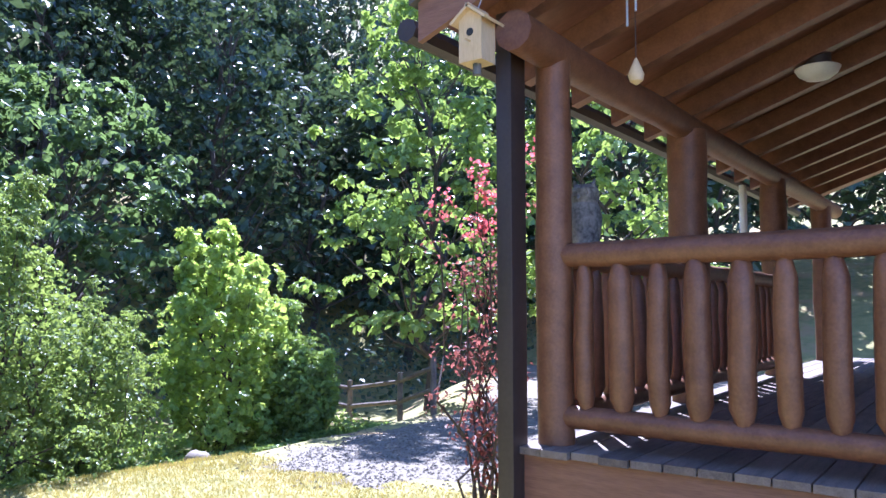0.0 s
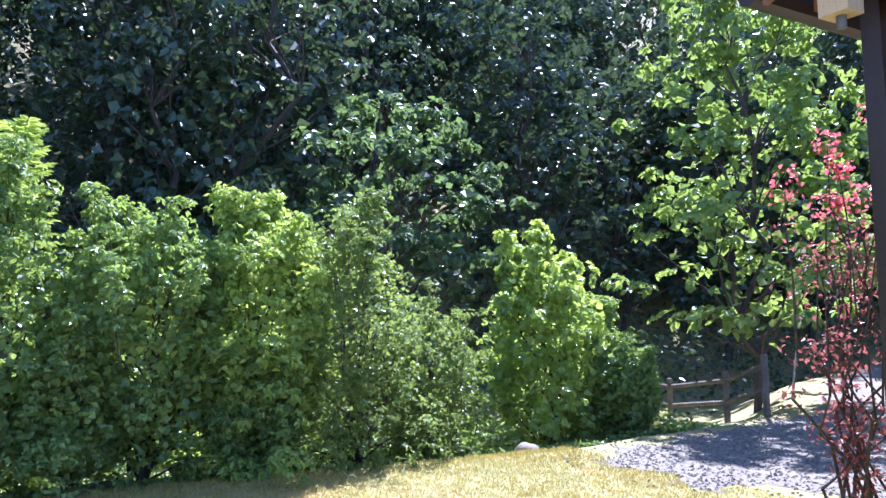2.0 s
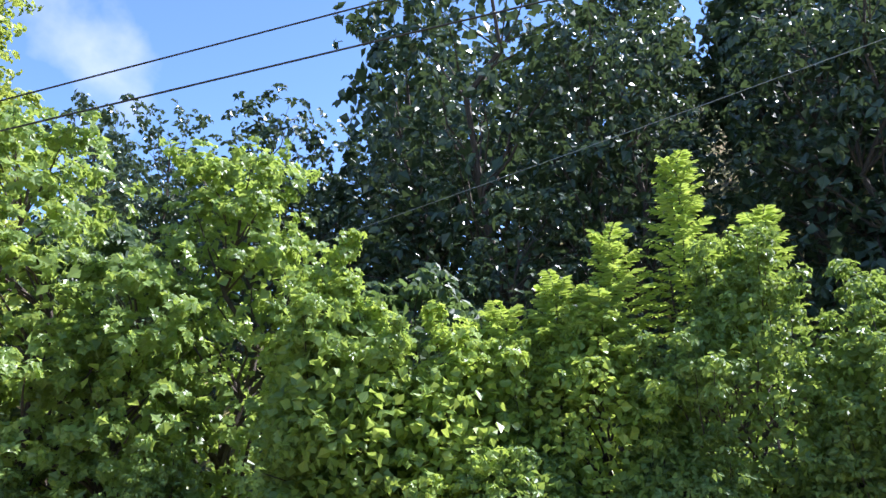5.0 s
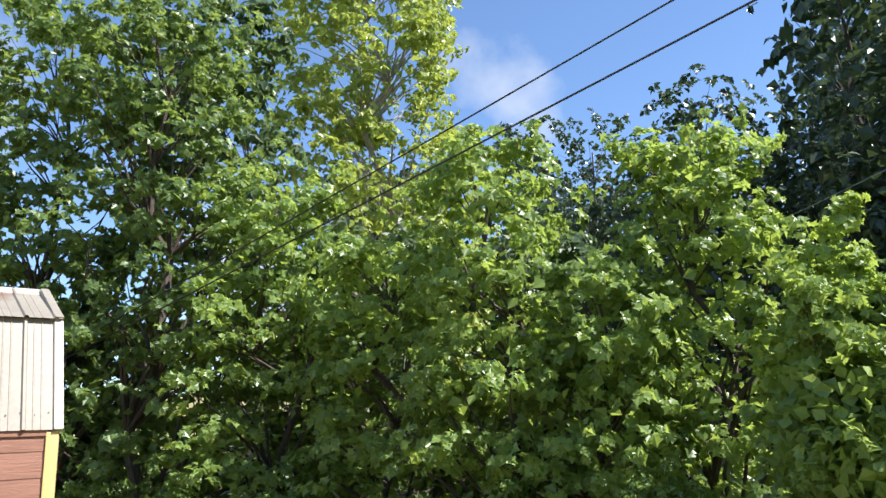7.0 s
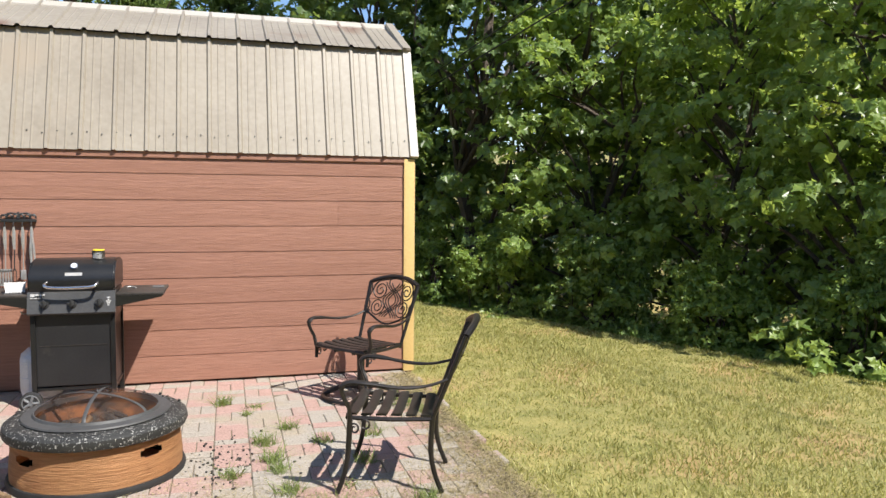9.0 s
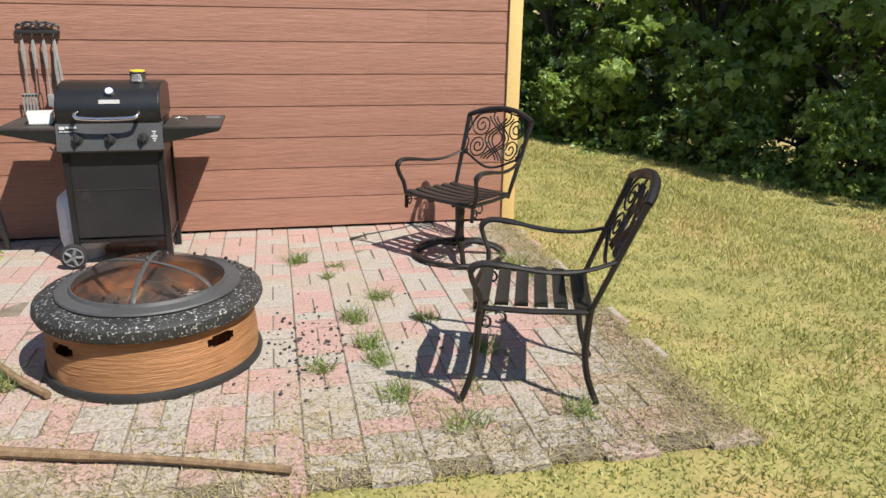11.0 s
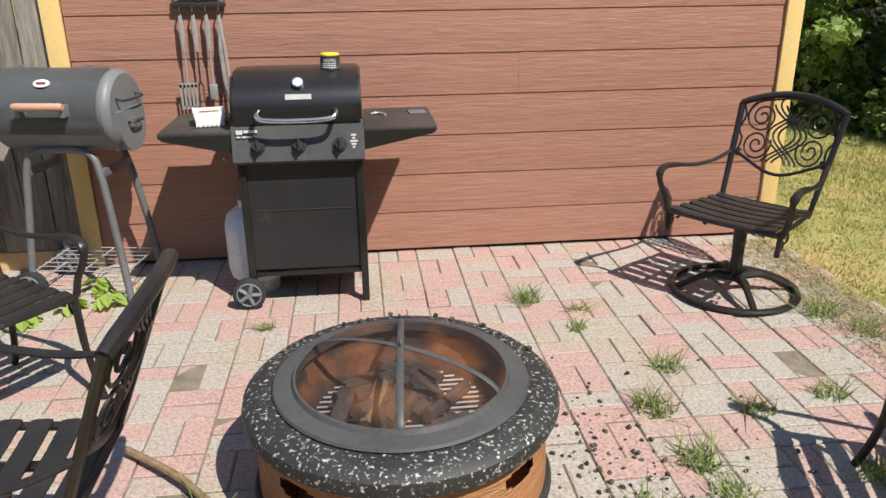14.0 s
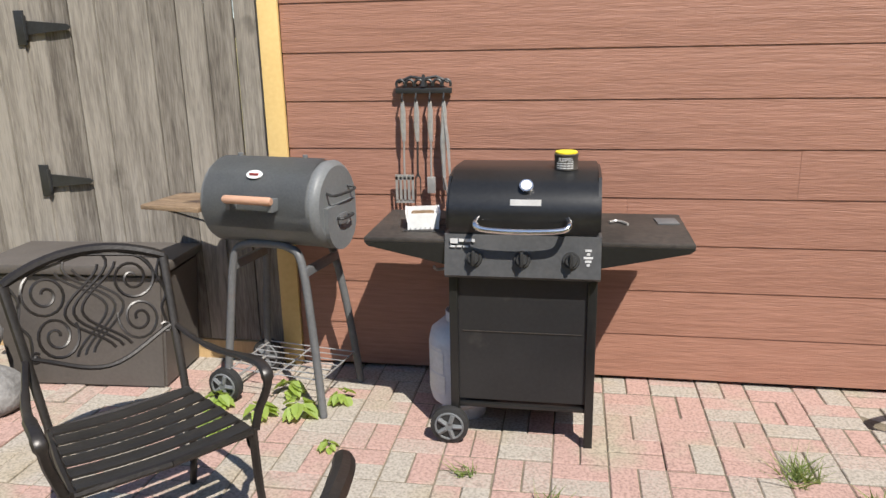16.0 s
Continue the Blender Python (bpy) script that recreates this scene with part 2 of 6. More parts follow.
FASCIA = material("brown_fascia", (0.16, 0.075, 0.045), (0.26, 0.13, 0.08), 0.65, 2, 12, 0.4, stretch=(1.5, 12, 16))
CEIL = material("porch_ceiling_boards", (0.13, 0.052, 0.034), (0.21, 0.09, 0.06), 0.55, 2, 14, 0.3, stretch=(2, 14, 14))
SPOUT = material("dark_brown_downspout", (0.03, 0.02, 0.017), (0.05, 0.035, 0.03), 0.45, 5, 50, 0.05)
SHINGLE = material("roof_shingles", (0.06, 0.055, 0.05), (0.13, 0.12, 0.11), 0.95, 8, 90, 0.5)
OWL = material("owl_resin", (0.035, 0.03, 0.027), (0.28, 0.26, 0.23), 0.8, 14, 60, 0.5)
FROST = material("frosted_glass", (0.7, 0.68, 0.6), (0.8, 0.78, 0.7), 0.35, 5, 50, 0.02)
BIRDH = material("pale_birdhouse_wood", (0.50, 0.36, 0.20), (0.66, 0.50, 0.30), 0.7, 4, 30, 0.15, stretch=(8, 8, 1))
CABLE = material("black_cable", (0.012, 0.012, 0.012), (0.02, 0.02, 0.02), 0.6, 5, 50, 0)
CABLE_G = material("bare_cable", (0.25, 0.25, 0.25), (0.35, 0.35, 0.35), 0.5, 5, 50, 0)
GRAVEL = material("grey_gravel", (0.125, 0.105, 0.078), (0.235, 0.20, 0.15), 0.95, 8, 60, 0.9, bump_dist=0.03, rand="island", spread=0.3)
RAIL_W = material("split_rail_wood", (0.09, 0.07, 0.055), (0.22, 0.18, 0.15), 0.9, 4, 24, 0.5)

L_BUSH = leaf_material("shrub_leaf", (0.06, 0.115, 0.038), (0.29, 0.41, 0.11), (0.459, 0.575, 0.080), 0.4, 0.42)
L_BRIGHT = leaf_material("young_leaf", (0.12, 0.21, 0.05), (0.42, 0.54, 0.12), (0.594, 0.688, 0.096), 0.4, 0.48)
L_VINE = leaf_material("vine_leaf", (0.07, 0.125, 0.03), (0.17, 0.24, 0.06), (0.46, 0.56, 0.10), 0.42, 0.42)
L_DARK = leaf_material("forest_leaf", (0.044, 0.080, 0.043), (0.132, 0.190, 0.085), (0.216, 0.312, 0.064))
# forest_leaf made darker and less translucent: the slope's shade is in the colour
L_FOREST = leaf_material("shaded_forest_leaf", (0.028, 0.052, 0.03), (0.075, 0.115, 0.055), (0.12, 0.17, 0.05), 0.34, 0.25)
L_MID = leaf_material("maple_leaf", (0.095, 0.17, 0.048), (0.35, 0.47, 0.13), (0.50, 0.60, 0.09), 0.36, 0.52)
L_TALL = leaf_material("tall_tree_leaf", (0.065, 0.12, 0.042), (0.21, 0.30, 0.10), (0.40, 0.50, 0.08), 0.36, 0.5)
L_YEL = leaf_material("yellowing_leaf", (0.193, 0.276, 0.052), (0.424, 0.497, 0.104), (0.540, 0.575, 0.080))
L_PINE = leaf_material("pine_needle", (0.10, 0.17, 0.05), (0.24, 0.34, 0.10), (0.4, 0.5, 0.12), 0.55, 0.35)
L_RED = leaf_material("bronze_leaf", (0.100, 0.031, 0.025), (0.225, 0.075, 0.056), (0.486, 0.163, 0.128))
PINK = leaf_material("pink_blossom", (0.55, 0.05, 0.055), (0.74, 0.14, 0.13), (0.80, 0.22, 0.22))
GRASS_M = leaf_material("grass_blade", (0.19, 0.215, 0.05), (0.51, 0.465, 0.185), (0.52, 0.52, 0.13), 0.6, 0.3)
GRASS_DRY = leaf_material("dry_grass_blade", (0.22, 0.20, 0.035), (0.56, 0.43, 0.12), (0.58, 0.50, 0.12), 0.6, 0.3)
WEED_M = leaf_material("weed_blade", (0.085, 0.135, 0.035), (0.25, 0.29, 0.09), (0.405, 0.525, 0.096), 0.5, 0.3)


# ---- building helpers ----
def mesh_of(bm, name, smooth=False):
    me = bpy.data.meshes.new(name)
    if bm.faces:
        bmesh.ops.recalc_face_normals(bm, faces=bm.faces)
    bm.to_mesh(me)
    bm.free()
    if smooth:
        me.shade_smooth()
        me.set_sharp_from_angle(angle=radians(38))
    return me


def thing(name, m, label, category, group="", kind=""):
    ob = new(name)
    ob.empty_display_size = 0.1
    ob.matrix_basis = m
    return tagged(ob, label, category, group, kind)


def part(name, bm, mat, parent, label="", smooth=True):
    me = mesh_of(bm, name, smooth)
    me.materials.append(mat)
    ob = new(name, me)
    ob.parent = parent
    if label:
        tagged(ob, label)
    return ob


def single(name, bm, mat, m, label, category, group="", kind="", smooth=True):
    me = mesh_of(bm, name, smooth)
    me.materials.append(mat)
    ob = new(name, me)
    ob.matrix_basis = m
    return tagged(ob, label, category, group, kind)


def box(bm, x0, x1, y0, y1, z0, z1, bevel=0.0, turn=None):
    r = bmesh.ops.create_cube(bm, size=1, matrix=Matrix.Translation(((x0 + x1) / 2, (y0 + y1) / 2, (z0 + z1) / 2)) @ Matrix.Diagonal((x1 - x0, y1 - y0, z1 - z0, 1)))
    vs = r["verts"]
    if bevel:
        es = list({e for v in vs for e in v.link_edges})
        vs = bmesh.ops.bevel(bm, geom=es, offset=bevel, segments=2, affect="EDGES", profile=0.6)["verts"]
    if turn:
        bmesh.ops.transform(bm, matrix=turn, verts=list(vs))
    return bm


def B():
    return bmesh.new()


def tube(bm, pts, r, n=7, flat=1.0, cap=True):
    """A round bar along points; r a number or one for each point; flat squeezes it along its second axis."""
    pts = [Vector(p) for p in pts]
    rs = r if hasattr(r, "__len__") else [r] * len(pts)
    rings, side = [], None
    for i, p in enumerate(pts):
        d = (pts[min(i + 1, len(pts) - 1)] - pts[max(i - 1, 0)]).normalized()
        if side is None:
            side = d.cross(Vector((0, 0, 1)))
            if side.length < 0.1:
                side = d.cross(Vector((0, 1, 0)))
        side = (side - d * side.dot(d)).normalized()
        up = d.cross(side)
        rings.append([bm.verts.new(p + side * (math.cos(a) * rs[i]) + up * (math.sin(a) * rs[i] * flat)) for a in [2 * math.pi * k / n for k in range(n)]])
    for a, b in zip(rings, rings[1:]):
        for k in range(n):
            bm.faces.new((a[k], a[(k + 1) % n], b[(k + 1) % n], b[k]))
    if cap:
        bm.faces.new(rings[0][::-1])
        bm.faces.new(rings[-1])
    return bm


def lathe(bm, prof, n=40, centre=(0, 0, 0)):
    """A turned shape from (radius, height) pairs."""
    rings = []
    for r, z in prof:
        rings.append([bm.verts.new((centre[0] + r * math.cos(2 * math.pi * k / n), centre[1] + r * math.sin(2 * math.pi * k / n), centre[2] + z)) for k in range(n)])
    for a, b in zip(rings, rings[1:]):
        for k in range(n):
            bm.faces.new((a[k], a[(k + 1) % n], b[(k + 1) % n], b[k]))
    return bm


def prism(bm, outline, axis, a, b):
    """An outline of 2D points drawn out along an axis (0 x, 1 y, 2 z) from a to b."""
    def at(p, h):
        q = list(p)
        q.insert(axis, h)
        return q
    va, vb = [bm.verts.new(at(p, a)) for p in outline], [bm.verts.new(at(p, b)) for p in outline]
    n = len(outline)
    for k in range(n):
        bm.faces.new((va[k], va[(k + 1) % n], vb[(k + 1) % n], vb[k]))
    bm.faces.new(va[::-1])
    bm.faces.new(vb)
    return bm


def smooth_path(pts, n=6):
    """A soft curve through the points."""
    P = [Vector(p) for p in pts]
    out = []
    for i in range(len(P) - 1):
        p0, p1, p2, p3 = P[max(i - 1, 0)], P[i], P[i + 1], P[min(i + 2, len(P) - 1)]
        for k in range(n):
            u = k / n
            out.append(0.5 * ((2 * p1) + (p2 - p0) * u + (2 * p0 - 5 * p1 + 4 * p2 - p3) * u * u + (3 * p1 - p0 - 3 * p2 + p3) * u ** 3))
    return out + [P[-1]]


def raw_mesh(name, co, faces, mat, smooth=False):
    me = bpy.data.meshes.new(name)
    me.from_pydata(co.tolist(), [], faces.tolist())
    me.materials.append(mat)
    if smooth:
        me.shade_smooth()
    return me


# ---- ground ----
LAWN = [(0.6, 6.5), (1.4, 4.6), (2.4, 2.8), (3.45, 0.5), (4.1, -1.0), (4.9, -3.2), (5.7, -6.0), (6.2, -9.2), (6.2, -11.0), (6.0, -12.7), (5.75, -14.8), (5.75, -16.4), (6.1, -19.0), (6.4, -21.5), (9.8, -27.0), (13, -40)]


def edge_x(y):
    """Where the mown lawn ends, to the east."""
    P = sorted((b, a) for a, b in LAWN)
    if y <= P[0][0]:
        return P[0][1]
    for (y0, x0), (y1, x1) in zip(P, P[1:]):
        if y <= y1:
            return x0 + (x1 - x0) * (y - y0) / (y1 - y0)
    return P[-1][1] - (y - P[-1][0]) * 0.6


def ground_z(x, y):
    d = x - edge_x(y)
    z = 0.0
    if d > 0:
        z -= 0.9 * min(1, d / 2.2)
    if y < -9:
        z -= 0.02 * min(14, -9 - y) * (1 if x > 0 else 0.3)
    if x > 15:
        z += (1.0 if y < -12 else max(0.3, 1 - (y + 12) / 42)) * 0.62 * (x - 15) * min(1, (x - 15) / 10) * (1.0 if x < 75 else 75 / x)
    if y < -34:
        z += 0.35 * min(60, -34 - y)
    if y > 26:
        z += 0.10 * min(40, y - 26)
    return z + 0.015 * noise.noise(Vector((x * 0.4, y * 0.4, 0)))


def axis(lo, hi, fine_lo, fine_hi, step):
    a = list(np.arange(fine_lo, fine_hi, step))
    g, s = fine_hi, step
    while g < hi:
        a.append(g)
        s *= 1.25
        g += s
    a.append(hi)
    g, s = fine_lo - step, step
    low = []
    while g > lo:
        low.append(g)
        s *= 1.25
        g -= s
    low.append(lo)
    return np.array(sorted(a + low))


gx, gy = axis(-400, 400, -7, 16, 0.3), axis(-400, 400, -28, 8, 0.35)
X, Y = np.meshgrid(gx, gy, indexing="ij")
Z = np.array([[ground_z(x, y) for y in gy] for x in gx]) - 0.03
co = np.stack([X, Y, Z], -1).reshape(-1, 3)
ny = len(gy)
ii, jj = np.meshgrid(np.arange(len(gx) - 1), np.arange(ny - 1), indexing="ij")
k0 = (ii * ny + jj).ravel()
faces = np.stack([k0, k0 + ny, k0 + ny + 1, k0 + 1], -1)
LAWN_M = material("mown_lawn", (0.145, 0.15, 0.042), (0.37, 0.31, 0.11), 0.95, 3.0, 45, 0.6, bump_dist=0.03, stain=(0.36, 0.25, 0.11), stain_scale=0.9, stain_at=0.53)
ground = new("ground", raw_mesh("ground", co, faces, LAWN_M, True))
tagged(ground, "short mown lawn with yellowed patches and a wooded bank", "lawn", kind="structure")

# gravel drive, a thin bed laid over the lawn
rng = np.random.default_rng(5)
GR = [(4.9, -15.8), (4.4, -15.6), (3.7, -15.8), (3.0, -15.35), (2.85, -16.3), (2.0, -16.4), (0.9, -16.2), (0.2, -17.0), (0.2, -20), (1.5, -27), (4, -34), (12, -34), (9.2, -27.6), (6.0, -22.0), (5.75, -20), (5.45, -17.5)]


def inside(x, y, P):
    c = False
    for (x0, y0), (x1, y1) in zip(P, P[1:] + P[:1]):
        if (y0 > y) != (y1 > y) and x < (x1 - x0) * (y - y0) / (y1 - y0) + x0:
            c = not c
    return c


bm = B()
gs = {}
CELL = 0.16
for i in range(0, 80):
    for j in range(-213, -92):
        x, y = (i + 0.5) * CELL, (j + 0.5) * CELL
        wob = 0.35 * noise.noise(Vector((x * 1.3, y * 1.3, 4.0))) + 0.15 * noise.noise(Vector((x * 5, y * 5, 1.0)))
        if inside(x + wob, y + wob, GR):
            v = []
            for dx, dy in ((0, 0), (1, 0), (1, 1), (0, 1)):
                key = (i + dx, j + dy)
                if key not in gs:
                    px, py = (i + dx) * CELL + 0.07 * noise.noise(Vector((i + dx, j + dy, 3.3)) * 0.7), (j + dy) * CELL + 0.07 * noise.noise(Vector((i + dx, j + dy, 7.1)) * 0.7)
                    gs[key] = bm.verts.new((px, py, ground_z(px, py) - 0.026))
                v.append(gs[key])
            bm.faces.new(v)
single("gravel_drive", bm, GRAVEL, Matrix(), "grey crushed gravel drive beside the lawn", "driveway", kind="structure")
# loose stones on it
n = 16000
px, py = rng.uniform(-0.3, 7, n), -rng.uniform(15, 24, n) ** 1.0
keep = np.array([inside(a, b, GR) or (inside(a - 0.4, b - 0.5, GR) and rng.random() < 0.25) for a, b in zip(px, py)])
px, py = px[keep], py[keep]
n = len(px)
base = np.array([[1, 0, 0], [-0.5, 0.87, 0], [-0.5, -0.87, 0], [0.1, 0, 0.9]])
rot = rng.uniform(0, 6.28, n)
s = rng.uniform(0.012, 0.034, n)
c, sn = np.cos(rot), np.sin(rot)
V = np.empty((n, 4, 3))
for k in range(4):
    bx, by, bz = base[k]
    V[:, k, 0] = px + (bx * c - by * sn) * s
    V[:, k, 1] = py + (bx * sn + by * c) * s
    V[:, k, 2] = np.array([ground_z(a, b) for a, b in zip(px, py)]) - 0.026 + bz * s * 0.7
F = (np.arange(n)[:, None, None] * 4 + np.array([[0, 1, 3], [1, 2, 3], [2, 0, 3]])[None]).reshape(-1, 3)
tagged(new("gravel_stones", raw_mesh("gravel_stones", V.reshape(-1, 3), F, GRAVEL)), "loose grey gravel stones on the drive", "gravel", kind="stuff")


# ---- foliage ----
# leaf outlines, one half each: (along the midrib from 0 to 1, out to the side)
LEAF_HALF = {
    "diamond": ((0.45, 0.5),),
    "oval": ((0.28, 0.46), (0.66, 0.36)),
    "lobed": ((0.12, 0.42), (0.30, 0.20), (0.46, 0.56), (0.68, 0.20)),
}
SUNWARD = np.array((math.cos(SUN_AZ) * math.cos(SUN_EL), math.sin(SUN_AZ) * math.cos(SUN_EL), math.sin(SUN_EL)))


def unit(v):
    return v / np.maximum(1e-6, np.linalg.norm(v, axis=1))[:, None]


def leaf_mesh(name, cen, nor, size, mat, rng, wide=0.62, fold=0.22, style="diamond", along=None):
    """Leaves folded on the midrib: centres, facing directions, lengths and, if known, the way each points."""
    n = len(cen)
    nor = unit(nor)
    d = np.cross(nor, rng.normal(size=(n, 3)) if along is None else np.cross(along, nor))
    d = unit(d)
    w = np.cross(nor, d)
    L = size[:, None]
    half = LEAF_HALF[style]
    k = len(half)
    V = np.empty((n, 2 + 2 * k, 3))
    V[:, 0] = cen - d * L * 0.5
    V[:, 1] = cen + d * L * 0.5 - nor * L * 0.14
    for i, (u, q) in enumerate(half):
        mid = cen + d * L * (u - 0.5) - nor * L * 0.14 * u * u
        V[:, 2 + i] = mid + w * L * wide * q + nor * L * fold * q
        V[:, 2 + k + i] = mid - w * L * wide * q + nor * L * fold * q
    one = [[0] + [2 + i for i in range(k)] + [1], [1] + [2 + k + i for i in reversed(range(k))] + [0]]
    F = (np.arange(n)[:, None, None] * (2 + 2 * k) + np.array(one)[None]).reshape(-1, k + 2)
    return raw_mesh(name, V.reshape(-1, 3), F, mat)


def clump_leaves(rng, centres, radii, per, leaf, flat=0.7, up=0.6):
    """Leaves in clumps, thicker at each clump's skin, facing up and out."""
    cen, nor, size = [], [], []
    for c, r in zip(centres, radii):
        k = max(6, int(per * rng.uniform(0.6, 1.4) * min(1.0, (r / 0.3) ** 1.2)))
        v = rng.normal(size=(k, 3))
        v /= np.linalg.norm(v, axis=1)[:, None]
        rad = r * rng.uniform(0.25, 1.0, k) ** 0.5 * rng.uniform(0.75, 1.2)
        p = v * rad[:, None] * np.array([1, 1, flat])
        cen.append(c + p)
        nor.append(v * 0.9 + np.array([0, 0, up]) + rng.normal(size=(k, 3)) * 0.6)
        size.append(leaf * rng.uniform(0.6, 1.25, k))
    return np.concatenate(cen), np.concatenate(nor), np.concatenate(size)


def rosette_leaves(rng, centres, radii, tips, leaf, flat=0.6, whorl=6, droop=0.35):
    """Twig tips in each clump, each with a whorl of leaves that turns to the light."""
    T, O = [], []
    for c, r in zip(centres, radii):
        k = max(3, int(tips * rng.uniform(0.7, 1.3)))
        v = unit(rng.normal(size=(k, 3)))
        p = v * (r * rng.uniform(0.15, 1.0, k) ** 0.6)[:, None] * np.array([1, 1, flat])
        T.append(c + p)
        out = np.array([c[0], c[1], 0.0]) / max(0.3, math.hypot(c[0], c[1]))
        O.append(v * 0.45 + out * 0.35)
    T, O = np.concatenate(T), np.concatenate(O)
    n = len(T)
    axis_ = unit(O + np.array([0, 0, 0.4]) + SUNWARD * 0.35 + rng.normal(size=(n, 3)) * 0.3)
    u = unit(np.cross(axis_, rng.normal(size=(n, 3))))
    v = np.cross(axis_, u)
    cen, nor, along, size = [], [], [], []
    big = rng.uniform(0.7, 1.2, n)
    for j in range(whorl):
        f = (2 * math.pi * j / whorl + rng.normal(size=n) * 0.3)[:, None]
        e = np.cos(f) * u + np.sin(f) * v
        d = unit(e + axis_ * 0.12 + np.array([0, 0, -droop]) + rng.normal(size=(n, 3)) * 0.12)
        L = leaf * big * rng.uniform(0.7, 1.15, n)
        cen.append(T + d * (L * 0.62)[:, None])
        nor.append(axis_ + e * 0.35 + rng.normal(size=(n, 3)) * 0.38)
        along.append(d)
        size.append(L)
    return np.concatenate(cen), np.concatenate(nor), np.concatenate(size), np.concatenate(along)


def frond_leaves(rng, bases, dirs, lengths, pairs, leaflet, droop=0.25):
    """Feathery compound leaves: pairs of narrow leaflets along an arching stalk."""
    cen, nor, along, size = [], [], [], []
    for b, d, l in zip(bases, dirs, lengths):
        d = np.array(d) / np.linalg.norm(d)
        side = np.cross(d, (0, 0, 1.0))
        side /= max(1e-6, np.linalg.norm(side))
        upv = np.cross(side, d)
        for i in range(pairs):
            u = (i + 1) / pairs
            p = b + d * l * u - np.array([0, 0, droop * l * u * u])
            L = leaflet * (0.65 + 0.7 * math.sin(math.pi * (0.15 + 0.8 * u))) * rng.uniform(0.85, 1.15)
            for s in (-1, 1):
                a = side * s * 0.9 + d * 0.45 + np.array([0, 0, -0.18]) + rng.normal(size=3) * 0.1
                a /= np.linalg.norm(a)
                cen.append(p + a * L * 0.5)
                along.append(a)
                nor.append(upv + side * s * 0.25 + rng.normal(size=3) * 0.15)
                size.append(L)
    return np.array(cen), np.array(nor), np.array(size), np.array(along)


def branch(bm, p, q, r0, r1, rng, sag=0.0, n=5):
    p, q = Vector(p), Vector(q)
    pts = []
    for i in range(n + 1):
        u = i / n
        w = p.lerp(q, u) + Vector(rng.normal(size=3)) * (q - p).length * 0.035 * math.sin(math.pi * u)
        w.z -= sag * math.sin(math.pi * u)
        pts.append(w)
    tube(bm, pts, [r0 + (r1 - r0) * i / n for i in range(n + 1)], 6)
    return pts


